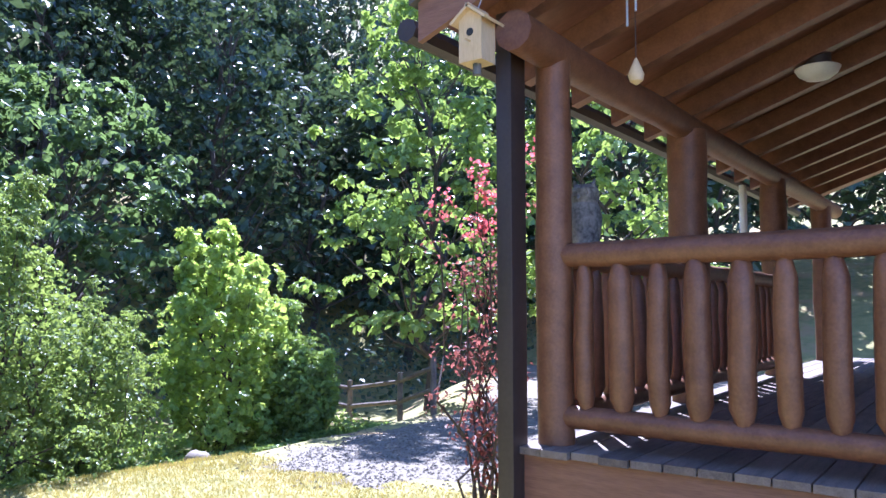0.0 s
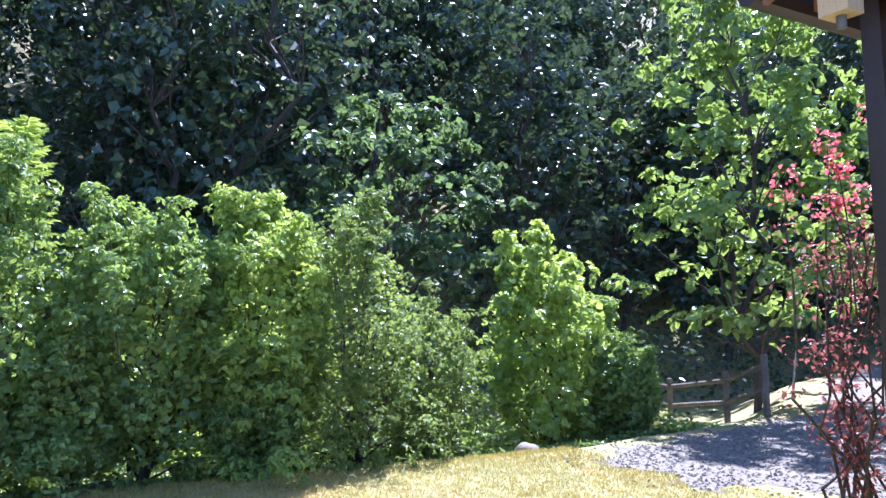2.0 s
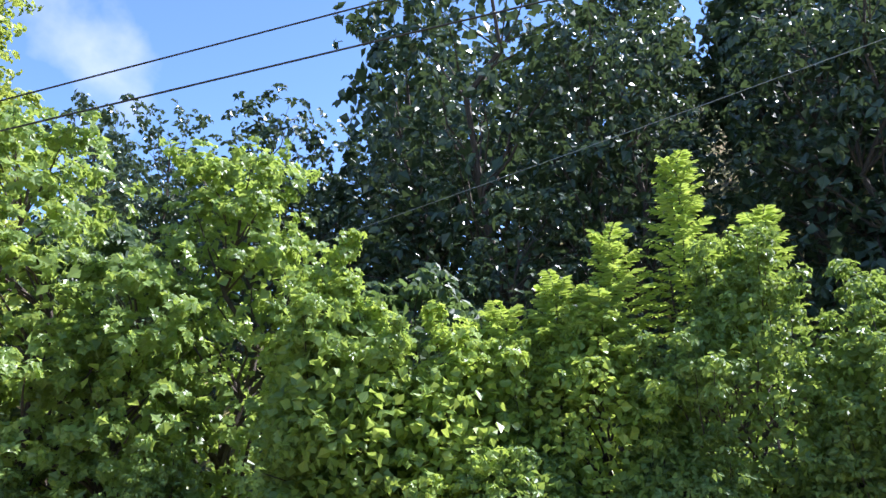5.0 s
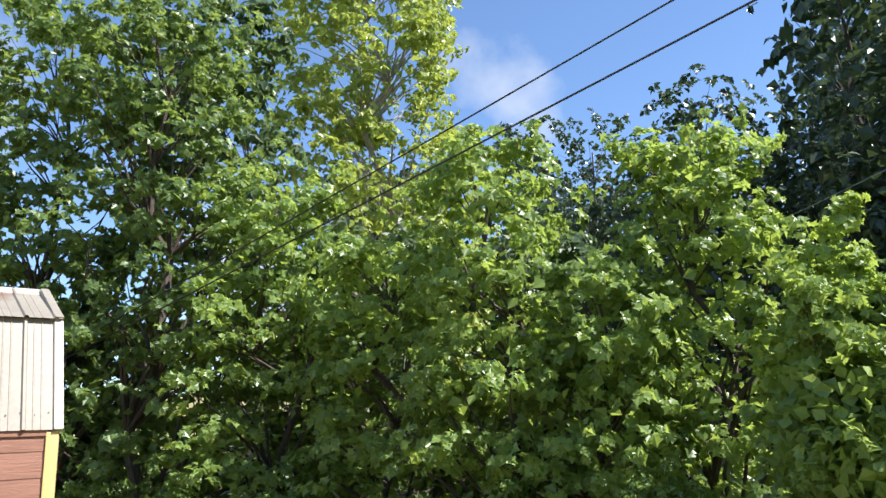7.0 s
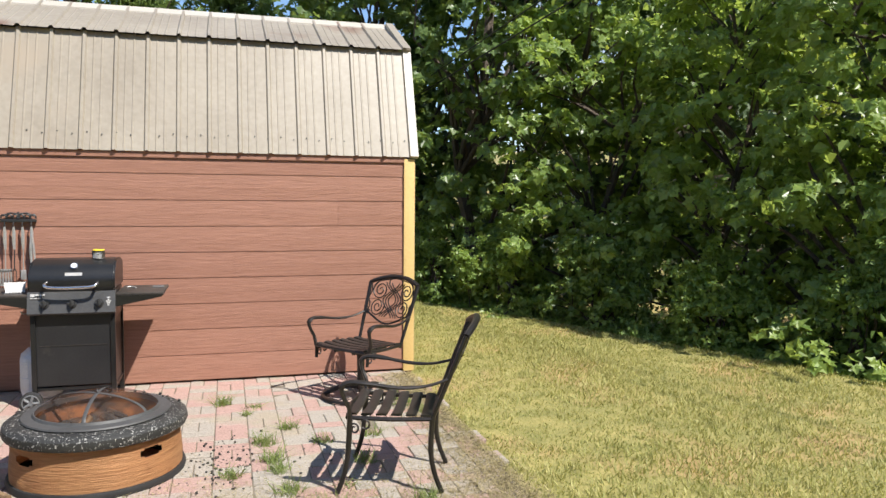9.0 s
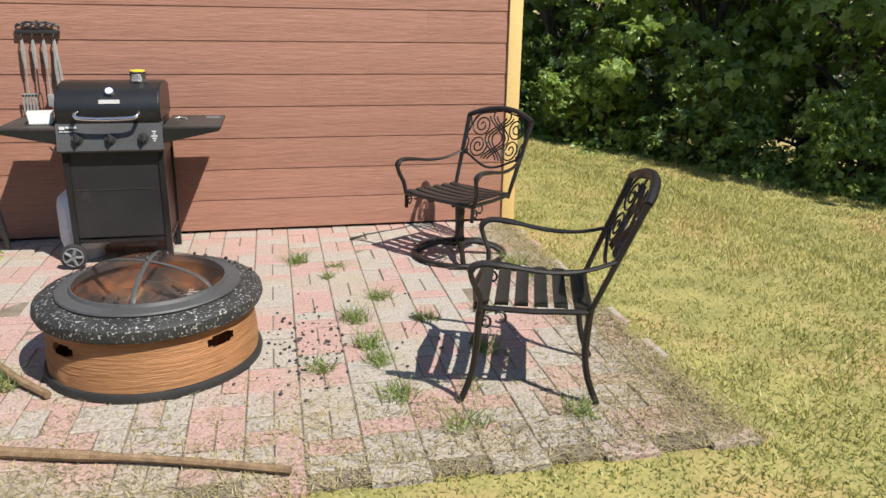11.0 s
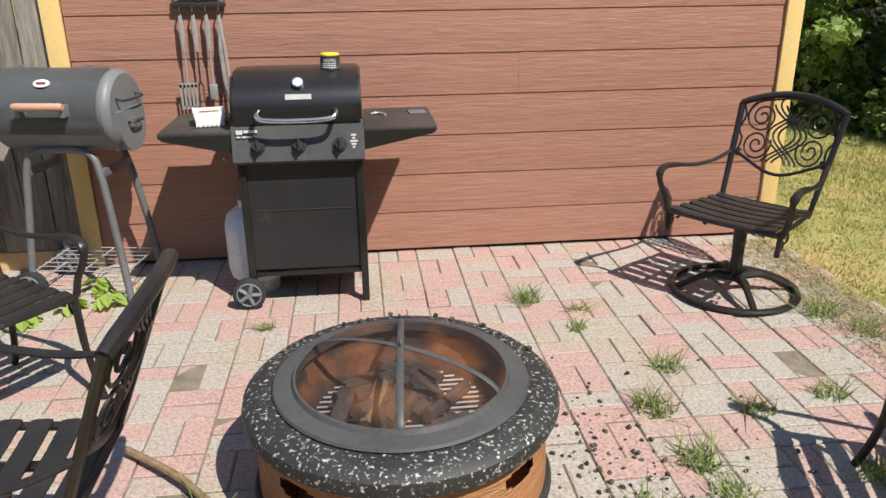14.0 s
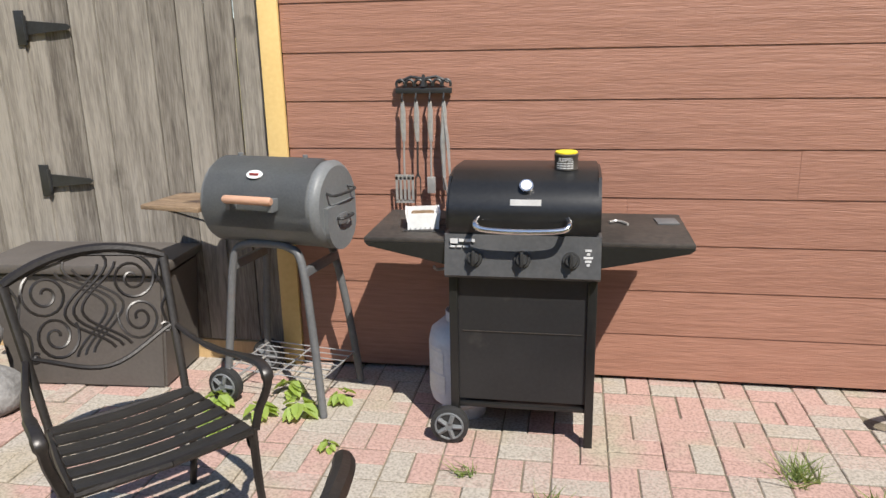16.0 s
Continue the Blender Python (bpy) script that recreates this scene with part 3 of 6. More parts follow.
def woody(name, seed, h, spread, base, clumps, per, leaf, leafmat, barkmat, label, category, shape="round", trunks=1, girth=0.1, clump_r=0.5, wide=0.62, at=None, group="", flat=0.7, style="diamond", whorl=6, core=0.0, droop=0.35):
    """A tree or shrub: tapered stems with limbs, and a crown of leaf clumps with gaps."""
    rng = np.random.default_rng(seed)
    root = thing(name, at if at else Matrix(), label, category, group)
    bm = B()
    cs, rs = [], []
    tips = []
    for s in range(trunks):
        a = rng.uniform(0, 6.28)
        off = 0.0 if trunks == 1 else rng.uniform(0.05, 0.3) * spread
        top = Vector((math.cos(a) * off * 1.6, math.sin(a) * off * 1.6, h * (0.9 if trunks == 1 else rng.uniform(0.6, 0.9))))
        pts = branch(bm, (math.cos(a) * off * 0.25, math.sin(a) * off * 0.25, -0.15), top, girth, girth * 0.18, rng, n=8)
        tips.append(pts)
    for i in range(clumps):
        u = rng.random()
        if shape == "round":
            z = base + (h - base) * u ** 0.85
            e = math.sqrt(max(0.03, 1 - (2 * (u ** 0.85) - 0.9) ** 2 * 0.82))
        elif shape == "cone":
            z = base + (h - base) * u ** 0.8
            e = max(0.06, (1 - u ** 0.8)) * 1.0
        elif shape == "column":
            z = base + (h - base) * u
            e = 1.18 - 0.62 * u ** 1.2
        else:
            z = base + (h - base) * u ** 1.2
            e = math.sqrt(max(0.02, 1 - u ** 1.6))
        a = rng.uniform(0, 6.28)
        rr = spread * e * rng.uniform(0.35, 1.0) ** 0.5 * (1 + 0.22 * math.sin(3 * a + seed) + 0.12 * math.sin(5 * z + seed))
        c = np.array([math.cos(a) * rr, math.sin(a) * rr, z])
        cs.append(c)
        rs.append(clump_r * rng.uniform(0.55, 1.25))
        if i % 3 == 0:
            st = tips[i % len(tips)]
            j = min(len(st) - 2, max(1, int(len(st) * max(0, (z / h) - 0.12))))
            g = girth * (1 - j / len(st)) * 0.45 + 0.006
            branch(bm, st[j], c, g, 0.004, rng, sag=-0.1, n=4)
    if shape == "dome":
        for i in range(max(4, clumps // 7)):
            a = rng.uniform(0, 6.28)
            rr = spread * rng.uniform(0.1, 0.95)
            z = h * math.sqrt(max(0.15, 1 - (rr / spread) ** 2 * 0.75)) * rng.uniform(0.92, 1.08)
            l = rng.uniform(0.35, 0.95)
            foot = Vector((math.cos(a) * rr * 0.8, math.sin(a) * rr * 0.8, z - l))
            tip = Vector((math.cos(a) * rr, math.sin(a) * rr, z + 0.22))
            branch(bm, foot, tip, 0.008, 0.003, rng, n=3)
            for u in (0.45, 0.75, 1.0):
                cs.append(np.array(foot.lerp(tip, u)))
                rs.append(0.17)
    part("trunk", bm, barkmat, root)
    if style == "needle":
        cen, nor, size = clump_leaves(rng, cs, rs, per, leaf, flat)
        along, style = None, "diamond"
    else:
        cen, nor, size, along = rosette_leaves(rng, cs, rs, per, leaf, flat, whorl, droop)
    crown = new("crown", leaf_mesh("crown", cen, nor, size, leafmat, rng, wide, style=style, along=along))
    crown.parent = root
    if core:
        # the shaded inner foliage
        k = int(core)
        v = unit(rng.normal(size=(k, 3)))
        mid = (h + base * 0.3) / 2
        p = v * (rng.uniform(0.2, 1, k) ** 0.4)[:, None] * np.array([spread * 0.78, spread * 0.78, (h - base * 0.3) * 0.43]) + np.array([0, 0, mid])
        o = new("inner_crown", leaf_mesh("inner_crown", p, rng.normal(size=(k, 3)) + np.array([0, 0, 0.8]), rng.uniform(0.8, 1.3, k) * leaf * 1.25, leafmat, rng, 0.9))
        o.parent = root
    return root


def at_xy(x, y, turn=0, s=1.0, sz=None):
    return pose(x, y, ground_z(x, y), 0, 0, turn) @ Matrix.Diagonal((s, s, sz or s, 1))


def repeat(ob, m):
    """A copy at m whose own scale is part of m."""
    o = copy_thing(ob, Matrix())
    o.matrix_basis = m
    return o


# ---- shed ----
SX0, SX1, SD = -4.06, 0.10, 2.5
EAVE, KNEE, TOP = (-0.03, 2.035), (0.33, 3.08), (1.25, 3.50)
shed = thing("storage_shed", Matrix(), "brown lap-sided garden shed with an ivory metal gambrel roof", "shed", kind="structure")
LAP = 0.2286
rng = np.random.default_rng(11)


def lap_board(x0, x1, z0, h=LAP):
    bm = B()
    prism(bm, [(-0.0055, z0), (0.006, z0), (0.012, z0 + h + 0.008), (-0.0005, z0 + h + 0.004), (-0.0055, z0 + h * 0.5)], 0, x0, x1)
    return bm


for k in range(9):
    z0 = 0.02 + LAP * k
    top = min(LAP, 2.03 - z0)
    seam = (-1.55, -3.02, -0.62, -2.3)[k % 4]
    spans = ((SX0 + 0.105, seam - 0.0006), (seam + 0.0006, SX1 - 0.1)) if k in (1, 3, 4, 6) else ((SX0 + 0.105, SX1 - 0.1),)
    for a, b in spans:
        lift = 0.002 if k == 0 else 0.003
        part("siding_board", lap_board(a, b, z0 + lift, top - lift), SIDING, shed, smooth=False)
bm = B()
box(bm, SX0 + 0.02, SX1 - 0.02, 0.014, 0.05, 0.026, 2.05)
box(bm, SX1 - 0.05, SX1 - 0.014, 0.05, SD, 0.0, 2.05)
box(bm, SX0 + 0.014, SX0 + 0.05, 0.05, SD, 0.0, 2.05)
box(bm, SX0 + 0.05, SX1 - 0.05, SD - 0.04, SD, 0.0, 2.05)
for x in (SX0 + 0.03, SX1 - 0.05):
    prism(bm, [(0.02, 2.05), (SD - 0.02, 2.05), (SD - 0.36, 3.04), (TOP[0], 3.46), (0.36, 3.04)], 0, x, x + 0.02)
part("wall_core", bm, SIDING, shed, smooth=False)
for x0 in (SX1 - 0.1, SX0):
    bm = box(B(), x0, x0 + 0.1, -0.024, 0.0, 0.0, 2.02, 0.003)
    part("corner_trim", bm, TRIM, shed, "cream painted corner board")
    bm = box(B(), x0 if x0 < 0 - 1 else SX1 - 0.012, (x0 + 0.012) if x0 < -1 else SX1 + 0.012, 0.002, 0.10, 0.0, 2.02, 0.003)
    part("corner_trim", bm, TRIM_RAW, shed)
bm = box(B(), SX0, SX1, 0.052, 0.10, -0.08, 0.024)
part("base_skirt", bm, SIDING, shed)
bm = box(B(), SX0 + 0.1, SX1 - 0.1, -0.02, -0.013, 1.985, 2.05)
part("frieze_board", bm, SIDING, shed, "shaded board under the eave")


def rib_panel(x0, x1, p, q, lift=0.0):
    """A ribbed metal sheet from the lower edge p to the upper edge q, each (y, z)."""
    prof = []
    x = x0
    while x < x1 - 0.01:
        for dx, h in ((0.0, 0.0), (0.012, 0.019), (0.034, 0.019), (0.046, 0.0), (0.092, 0.0), (0.097, 0.004), (0.105, 0.004), (0.110, 0.0), (0.158, 0.0), (0.163, 0.004), (0.171, 0.004), (0.176, 0.0)):
            if x + dx <= x1:
                prof.append((x + dx, h + lift))
        x += 0.2588
    prof.append((x1, lift))
    d = Vector((0, q[0] - p[0], q[1] - p[1])).normalized()
    nv = Vector((0, -d.z, d.y))
    bm = B()
    rows = []
    for y, z in (p, q):
        rows.append([bm.verts.new(Vector((px, y, z)) + nv * h) for px, h in prof])
    low = []
    for y, z in (p, q):
        low.append([bm.verts.new(Vector((px, y, z)) + nv * (h - 0.0025)) for px, h in prof])
    for i in range(len(prof) - 1):
        bm.faces.new((rows[0][i], rows[0][i + 1], rows[1][i + 1], rows[1][i]))
        bm.faces.new((low[0][i + 1], low[0][i], low[1][i], low[1][i + 1]))
        bm.faces.new((rows[0][i + 1], rows[0][i], low[0][i], low[0][i + 1]))
    return bm


x = -0.216 - 0.2588 * 15
i = 0
while x < SX1:
    x1 = min(x + 0.7764, SX1 + 0.02)
    part("roof_panel", rib_panel(x, x1, EAVE, KNEE, 0.004 + 0.002 * (i % 2)), ROOF_M, shed, smooth=False)
    part("upper_roof_panel", rib_panel(x, x1, (KNEE[0] - 0.05, KNEE[1] - 0.005), TOP, 0.012 + 0.002 * (i % 2)), ROOF_TOP, shed, "weathered streaked upper roof sheet", smooth=False)
    part("back_roof_panel", rib_panel(x, x1, (SD + 0.03, 2.035), (SD - 0.33, 3.08), -0.02 - 0.002 * (i % 2)), ROOF_M, shed, smooth=False)
    part("back_roof_panel", rib_panel(x, x1, (SD - 0.28, 3.075), (TOP[0], TOP[1] - 0.004), -0.02 - 0.002 * (i % 2)), ROOF_TOP, shed, smooth=False)
    x += 0.7764
    i += 1
bm = B()
prism(bm, [(TOP[0] - 0.16, TOP[1] - 0.045), (TOP[0], TOP[1] + 0.035), (TOP[0] + 0.16, TOP[1] - 0.045), (TOP[0] + 0.16, TOP[1] - 0.06), (TOP[0], TOP[1] + 0.02), (TOP[0] - 0.16, TOP[1] - 0.06)], 0, SX0 - 0.06, SX1 + 0.03)
part("ridge_cap", bm, RIDGE, shed, "pale ridge cap", smooth=False)
for (p, q, lift) in ((EAVE, KNEE, 0.028), ((KNEE[0] - 0.04, KNEE[1] + 0.01), (TOP[0] - 0.1, TOP[1] + 0.01), 0.02)):
    d = Vector((0, q[0] - p[0], q[1] - p[1]))
    nv = Vector((0, -d.z, d.y)).normalized()
    bm = B()
    vs = []
    for xx in (SX1 - 0.045, SX1 + 0.032):
        for base in (p, q):
            for hgt in (-0.03, lift - 0.002):
                vs.append(bm.verts.new(Vector((xx, base[0], base[1])) + nv * hgt))
    for f in ((0, 1, 3, 2), (4, 6, 7, 5), (0, 4, 5, 1), (2, 3, 7, 6), (1, 5, 7, 3), (0, 2, 6, 4)):
        bm.faces.new([vs[k] for k in f])
    part("rake_trim", bm, RIDGE if p == EAVE else ROOF_TOP, shed, smooth=False)
# roof screws near the eave
d = Vector((0, KNEE[0] - EAVE[0], KNEE[1] - EAVE[1])).normalized()
nv = Vector((0, -d.z, d.y))
bm = B()
for i in range(36):
    p = Vector((SX0 + 0.07 + 0.1143 * i, EAVE[0], EAVE[1])) + d * (0.14 + 0.02 * (i % 2)) + nv * 0.009
    tube(bm, [p, p + nv * 0.006], 0.006, 6)
part("roof_screws", bm, BLACK_IRON, shed)

# ---- fence and gate beside the shed ----
fence = thing("wooden_fence", Matrix(), "weathered grey board fence with a gate beside the shed", "fence", kind="structure")
rng = np.random.default_rng(3)
x = SX0 - 0.004
i = 0
while x > -7.6:
    w = 0.138
    gate = -6.3 < x <= -5.30
    bm = B()
    lean = 0.004 * rng.normal()
    prism(bm, [(x - w, 0.11), (x, 0.11), (x + lean, 2.05 + 0.01 * rng.normal()), (x - w + lean, 2.05)], 1, 0.012 + 0.004 * (i % 2), 0.034 + 0.004 * (i % 2))
    part("fence_board", bm, FENCE_W, fence, smooth=False)
    x -= w + (0.006 if i % 3 else 0.009)
    i += 1
for z in (0.4, 1.7):
    part("fence_rail", box(B(), -7.6, SX0, 0.044, 0.085, z, z + 0.09), FENCE_W, fence)
part("ground_board", box(B(), -7.6, SX0, 0.006, 0.045, -0.03, 0.105, 0.004), TRIM_RAW, fence, "pale base board")
part("gate_post", box(B(), -5.44, -5.34, 0.0, 0.012, 0.11, 2.04), FENCE_W, fence)
for z in (1.77, 0.985):
    bm = B()
    box(bm, -5.37, -5.315, -0.012, -0.002, z - 0.085, z + 0.085, 0.003)
    prism(bm, [(-5.31, z - 0.035), (-5.31, z + 0.035), (-5.08, z + 0.014), (-5.06, z), (-5.08, z - 0.014)], 1, -0.010, -0.002)
    tube(bm, [(-5.312, -0.012, z - 0.06), (-5.312, -0.012, z + 0.06)], 0.009, 8)
    part("hinge", bm, BLACK_IRON, fence, "black strap hinge")

# ---- porch ----
PZ, PX, PY = 1.14, -0.85, -12.6
porch = thing("log_porch", Matrix(), "log cabin porch with a brown stained log railing", "porch", kind="structure")


def log(bm, p, q, r, rng, n=9, rings=8, taper=1.0, knots=0.05):
    p, q = Vector(p), Vector(q)
    pts = [p.lerp(q, i / rings) + Vector(rng.normal(size=3)) * r * 0.04 for i in range(rings + 1)]
    return tube(bm, pts, [r * (1 + rng.normal() * knots * 0.5) * (1 + (taper - 1) * i / rings) for i in range(rings + 1)], n)


rng = np.random.default_rng(21)
x = PX + 0.13
while x > -3.7:
    bm = box(B(), x - 0.138, x, -20.4, -12.42 + 0.008 * rng.normal(), PZ - 0.036, PZ, 0.004)
    part("deck_board", bm, DECKW, porch, smooth=False)
    x -= 0.145
part("rim_board", box(B(), -3.7, PX + 0.12, -12.5, -12.46, PZ - 0.29, PZ - 0.038, 0.003), FASCIA, porch, "brown rim board under the deck")
part("rim_board", box(B(), PX + 0.08, PX + 0.12, -20.4, -12.5, PZ - 0.29, PZ - 0.038, 0.003), FASCIA, porch)
for xx in (PX, -2.3, -3.6):
    part("deck_pier", box(B(), xx - 0.07, xx + 0.07, -12.66, -12.52, -0.25, PZ - 0.29, 0.01), LOG, porch)
for j, y in enumerate((-14.9, -17.3, -20.2)):
    part("deck_pier", box(B(), PX - 0.07, PX + 0.07, y - 0.07, y + 0.07, -0.35, PZ - 0.29, 0.01), LOG, porch)
part("skirt_boards", box(B(), -3.7, PX, -12.9, -12.86, -0.2, PZ - 0.3), FASCIA, porch)
for y, r in ((-12.6, 0.09), (-14.62, 0.14), (-17.15, 0.125), (-19.65, 0.12)):
    part("log_post", log(B(), (PX, y, PZ), (PX, y, 3.06), r, rng, 12), LOG, porch)
part("log_post", log(B(), (-3.62, -12.6, PZ), (-3.62, -12.6, 3.9), 0.1, rng, 12), LOG, porch)
part("eave_beam", log(B(), (PX, -12.2, 3.09), (PX, -20.6, 3.09), 0.1, rng, 10, 14), LOG, porch)


def railing(p, q, count):
    p, q = Vector(p), Vector(q)
    for z, r in ((0.915, 0.062), (0.135, 0.055)):
        part("top_rail" if z > 0.5 else "bottom_rail", log(B(), p + Vector((0, 0, z)), q + Vector((0, 0, z)), r, rng, 10, 10), LOG, porch)
    for k in range(count):
        u = (k + 0.7) / count
        a = p.lerp(q, u)
        r = 0.05 + 0.006 * rng.normal()
        zz = [0.13, 0.17, 0.235, 0.4, 0.6, 0.78, 0.84, 0.885]
        rr = [0.35, 0.6, 1.0, 1.05, 1.0, 0.98, 0.75, 0.4]
        bm = tube(B(), [a + Vector((0.004 * rng.normal(), 0.004 * rng.normal(), z)) for z in zz], [r * f for f in rr], 10)
        part("baluster", bm, LOG, porch)


railing((PX - 0.04, -12.6, PZ), (-3.62, -12.46, PZ), 15)
railing((PX, -12.7, PZ), (PX, -14.52, PZ), 9)
railing((PX, -14.74, PZ), (PX, -17.05, PZ), 11)
# roof over the porch
RS = 0.36


def roof_z(x):
    return 3.36 + (PX - x) * RS


for y in np.arange(-12.45, -20.5, -0.62):
    bm = B()
    prism(bm, [(PX + 0.42, roof_z(PX + 0.42) - 0.10), (PX + 0.42, roof_z(PX + 0.42) + 0.05), (-3.8, roof_z(-3.8) + 0.05), (-3.8, roof_z(-3.8) - 0.14)], 1, y - 0.045, y + 0.045)
    part("rafter", bm, LOG, porch, smooth=False)
bm = B()
prism(bm, [(PX + 0.47, roof_z(PX + 0.47) + 0.055), (PX + 0.47, roof_z(PX + 0.47) + 0.10), (-3.8, roof_z(-3.8) + 0.10), (-3.8, roof_z(-3.8) + 0.055)], 1, -20.9, -12.1)
part("roof_deck", bm, CEIL, porch, "brown boarded porch ceiling", smooth=False)
bm = B()
prism(bm, [(PX + 0.5, roof_z(PX + 0.5) + 0.102), (PX + 0.5, roof_z(PX + 0.5) + 0.13), (-3.9, roof_z(-3.9) + 0.13), (-3.9, roof_z(-3.9) + 0.102)], 1, -20.95, -12.06)
part("roof_shingles", bm, SHINGLE, porch, smooth=False)
bm = B()
prism(bm, [(PX + 0.46, roof_z(PX + 0.46) - 0.10), (PX + 0.46, roof_z(PX + 0.46) + 0.10), (-3.8, roof_z(-3.8) + 0.10), (-3.8, roof_z(-3.8) - 0.10)], 1, -12.12, -12.085)
part("barge_board", bm, FASCIA, porch, smooth=False)
part("gutter", tube(B(), [(PX + 0.53, -12.08, roof_z(PX + 0.47) - 0.02), (PX + 0.53, -20.9, roof_z(PX + 0.47) - 0.04)], 0.06, 8), SPOUT, porch)
bm = box(B(), PX + 0.10, PX + 0.19, -12.50, -12.36, -0.1, 3.26, 0.012)
part("downspout", bm, SPOUT, porch, "dark brown square downspout")
part("downspout_shoe", tube(B(), [(PX + 0.145, -12.43, 0.04), (PX + 0.2, -12.2, -0.03)], 0.05, 8), SPOUT, porch)
part("house_wall", box(B(), -9.5, -3.7, -20.6, -12.45, -0.4, 4.3), FASCIA, porch, "brown timber house wall", smooth=False)


# ---- trees and shrubs ----
def shrub(x, y, h, spread, seed, mat, leaf=0.115, clumps=60, tips=26, wide=0.6, label="dense green broadleaf shrub on the lawn bank", base=0.25, clump_r=0.36, shape="dome", name="shrub", style="diamond", droop=0.4, core=3200):
    woody(name, seed, h - ground_z(x, y), spread, base, clumps, tips, leaf * 0.72, mat, BARK, label, "shrub", shape, trunks=4, girth=0.035, clump_r=clump_r, wide=wide, at=pose(x, y, ground_z(x, y)), style=style, whorl=6, core=core, droop=droop)


shrub(8.15, -17.5, 2.95, 1.45, 101, L_BRIGHT, 0.15, clumps=62, style="lobed", wide=0.95, tips=13, label="bright young broadleaf shrub beside the gravel drive")
shrub(8.95, -19.2, 2.0, 0.9, 102, L_BUSH, clumps=30)
shrub(7.15, -18.4, 1.2, 0.8, 103, L_BUSH, clumps=26)
shrub(7.2, -14.5, 1.75, 1.1, 104, L_VINE, 0.075, clumps=70, tips=26, label="shrub overgrown with pale vine leaves")
shrub(6.75, -13.2, 3.0, 1.2, 105, L_VINE, 0.08, clumps=85, tips=26, label="shrub overgrown with pale vine leaves")
shrub(6.95, -12.0, 3.15, 1.2, 106, L_BRIGHT, 0.12, clumps=70)
shrub(6.85, -10.6, 3.0, 1.3, 107, L_BUSH, 0.11, clumps=80)
shrub(7.15, -9.0, 3.3, 1.4, 108, L_BUSH, 0.11, clumps=85)


def feather_sapling(x, y, h, seed, stems):
    """A sapling with feathery compound leaves set round slender upright stems."""
    rng = np.random.default_rng(seed)
    root = thing("sapling", pose(x, y, ground_z(x, y)), "slender sapling with feathery compound leaves above the shrubs", "sapling")
    g = ground_z(x, y)
    bm = B()
    bases, dirs, lens = [], [], []
    for dx, dy, top, low in stems:
        foot, tip = Vector((dx * 0.2, dy * 0.2, -0.1)), Vector((dx, dy, top - g))
        branch(bm, foot, tip, 0.03, 0.006, rng, n=8)
        z = low - g
        a = rng.uniform(0, 6.28)
        while z < top - g:
            u = (z - (low - g)) / (top - low)
            p = foot.lerp(tip, (z + 0.1) / (top - g + 0.1))
            for k in range(3):
                aa = a + k * 2.1 + rng.normal() * 0.2
                rise = 0.35 + 0.9 * u
                bases.append(np.array(p))
                dirs.append((math.cos(aa), math.sin(aa), rise))
                lens.append((0.78 - 0.42 * u) * rng.uniform(0.8, 1.15))
            a += 0.9
            z += 0.11
    part("stem", bm, BARK, root)
    c_, n_, s_, d_ = frond_leaves(rng, bases, dirs, lens, 10, 0.12)
    o = new("crown", leaf_mesh("crown", c_, n_, s_, L_BRIGHT, rng, 0.4, style="oval", along=d_))
    o.parent = root


feather_sapling(7.85, -8.45, 4.85, 109, ((0.0, 0.0, 4.9, 2.4), (0.1, 0.95, 4.0, 2.5), (-0.15, -0.95, 3.95, 2.4), (0.3, -0.5, 3.7, 2.4)))
feather_sapling(7.2, -6.9, 3.2, 119, ((0.0, 0.0, 3.3, 1.7), (0.0, 0.7, 3.0, 1.6), (-0.2, -0.6, 3.1, 1.7)))
shrub(7.05, -7.3, 2.9, 1.3, 110, L_BRIGHT, 0.115, clumps=75)
shrub(6.55, -5.8, 2.7, 1.3, 111, L_BRIGHT, 0.14, clumps=75, style="lobed", wide=1.0, tips=13)
shrub(5.95, -4.6, 3.1, 1.2, 112, L_MID, 0.15, clumps=75, style="lobed", wide=1.0, tips=13)
shrub(6.45, -4.2, 3.6, 1.1, 113, L_BRIGHT, 0.15, clumps=60, style="lobed", wide=1.0, tips=13)
shrub(6.6, -9.9, 1.5, 0.8, 114, L_BUSH, 0.09, clumps=40, label="low leafy weeds at the lawn edge", name="weed_bush")
shrub(6.7, -11.9, 1.1, 0.8, 115, L_BUSH, 0.09, clumps=36, label="low leafy weeds at the lawn edge", name="weed_bush")
shrub(6.45, -8.2, 1.5, 0.8, 116, L_BUSH, 0.09, clumps=36, label="low leafy weeds at the lawn edge", name="weed_bush")
shrub(6.1, -6.7, 1.4, 0.8, 117, L_BUSH, 0.10, clumps=36, label="low leafy weeds at the lawn edge", name="weed_bush")

for k, (x, y, h) in enumerate(((4.75, -0.7, 1.1), (4.1, 0.8, 0.9), (3.3, 2.3, 1.0), (2.5, 3.8, 1.1), (5.4, -2.5, 1.2), (6.0, -4.4, 1.2), (1.8, 5.2, 1.2))):
    shrub(x, y, h, 0.75, 130 + k, L_MID if k % 2 else L_BUSH, 0.10, clumps=34, label="low leafy weeds at the lawn edge", name="weed_bush", base=0.05, core=400)


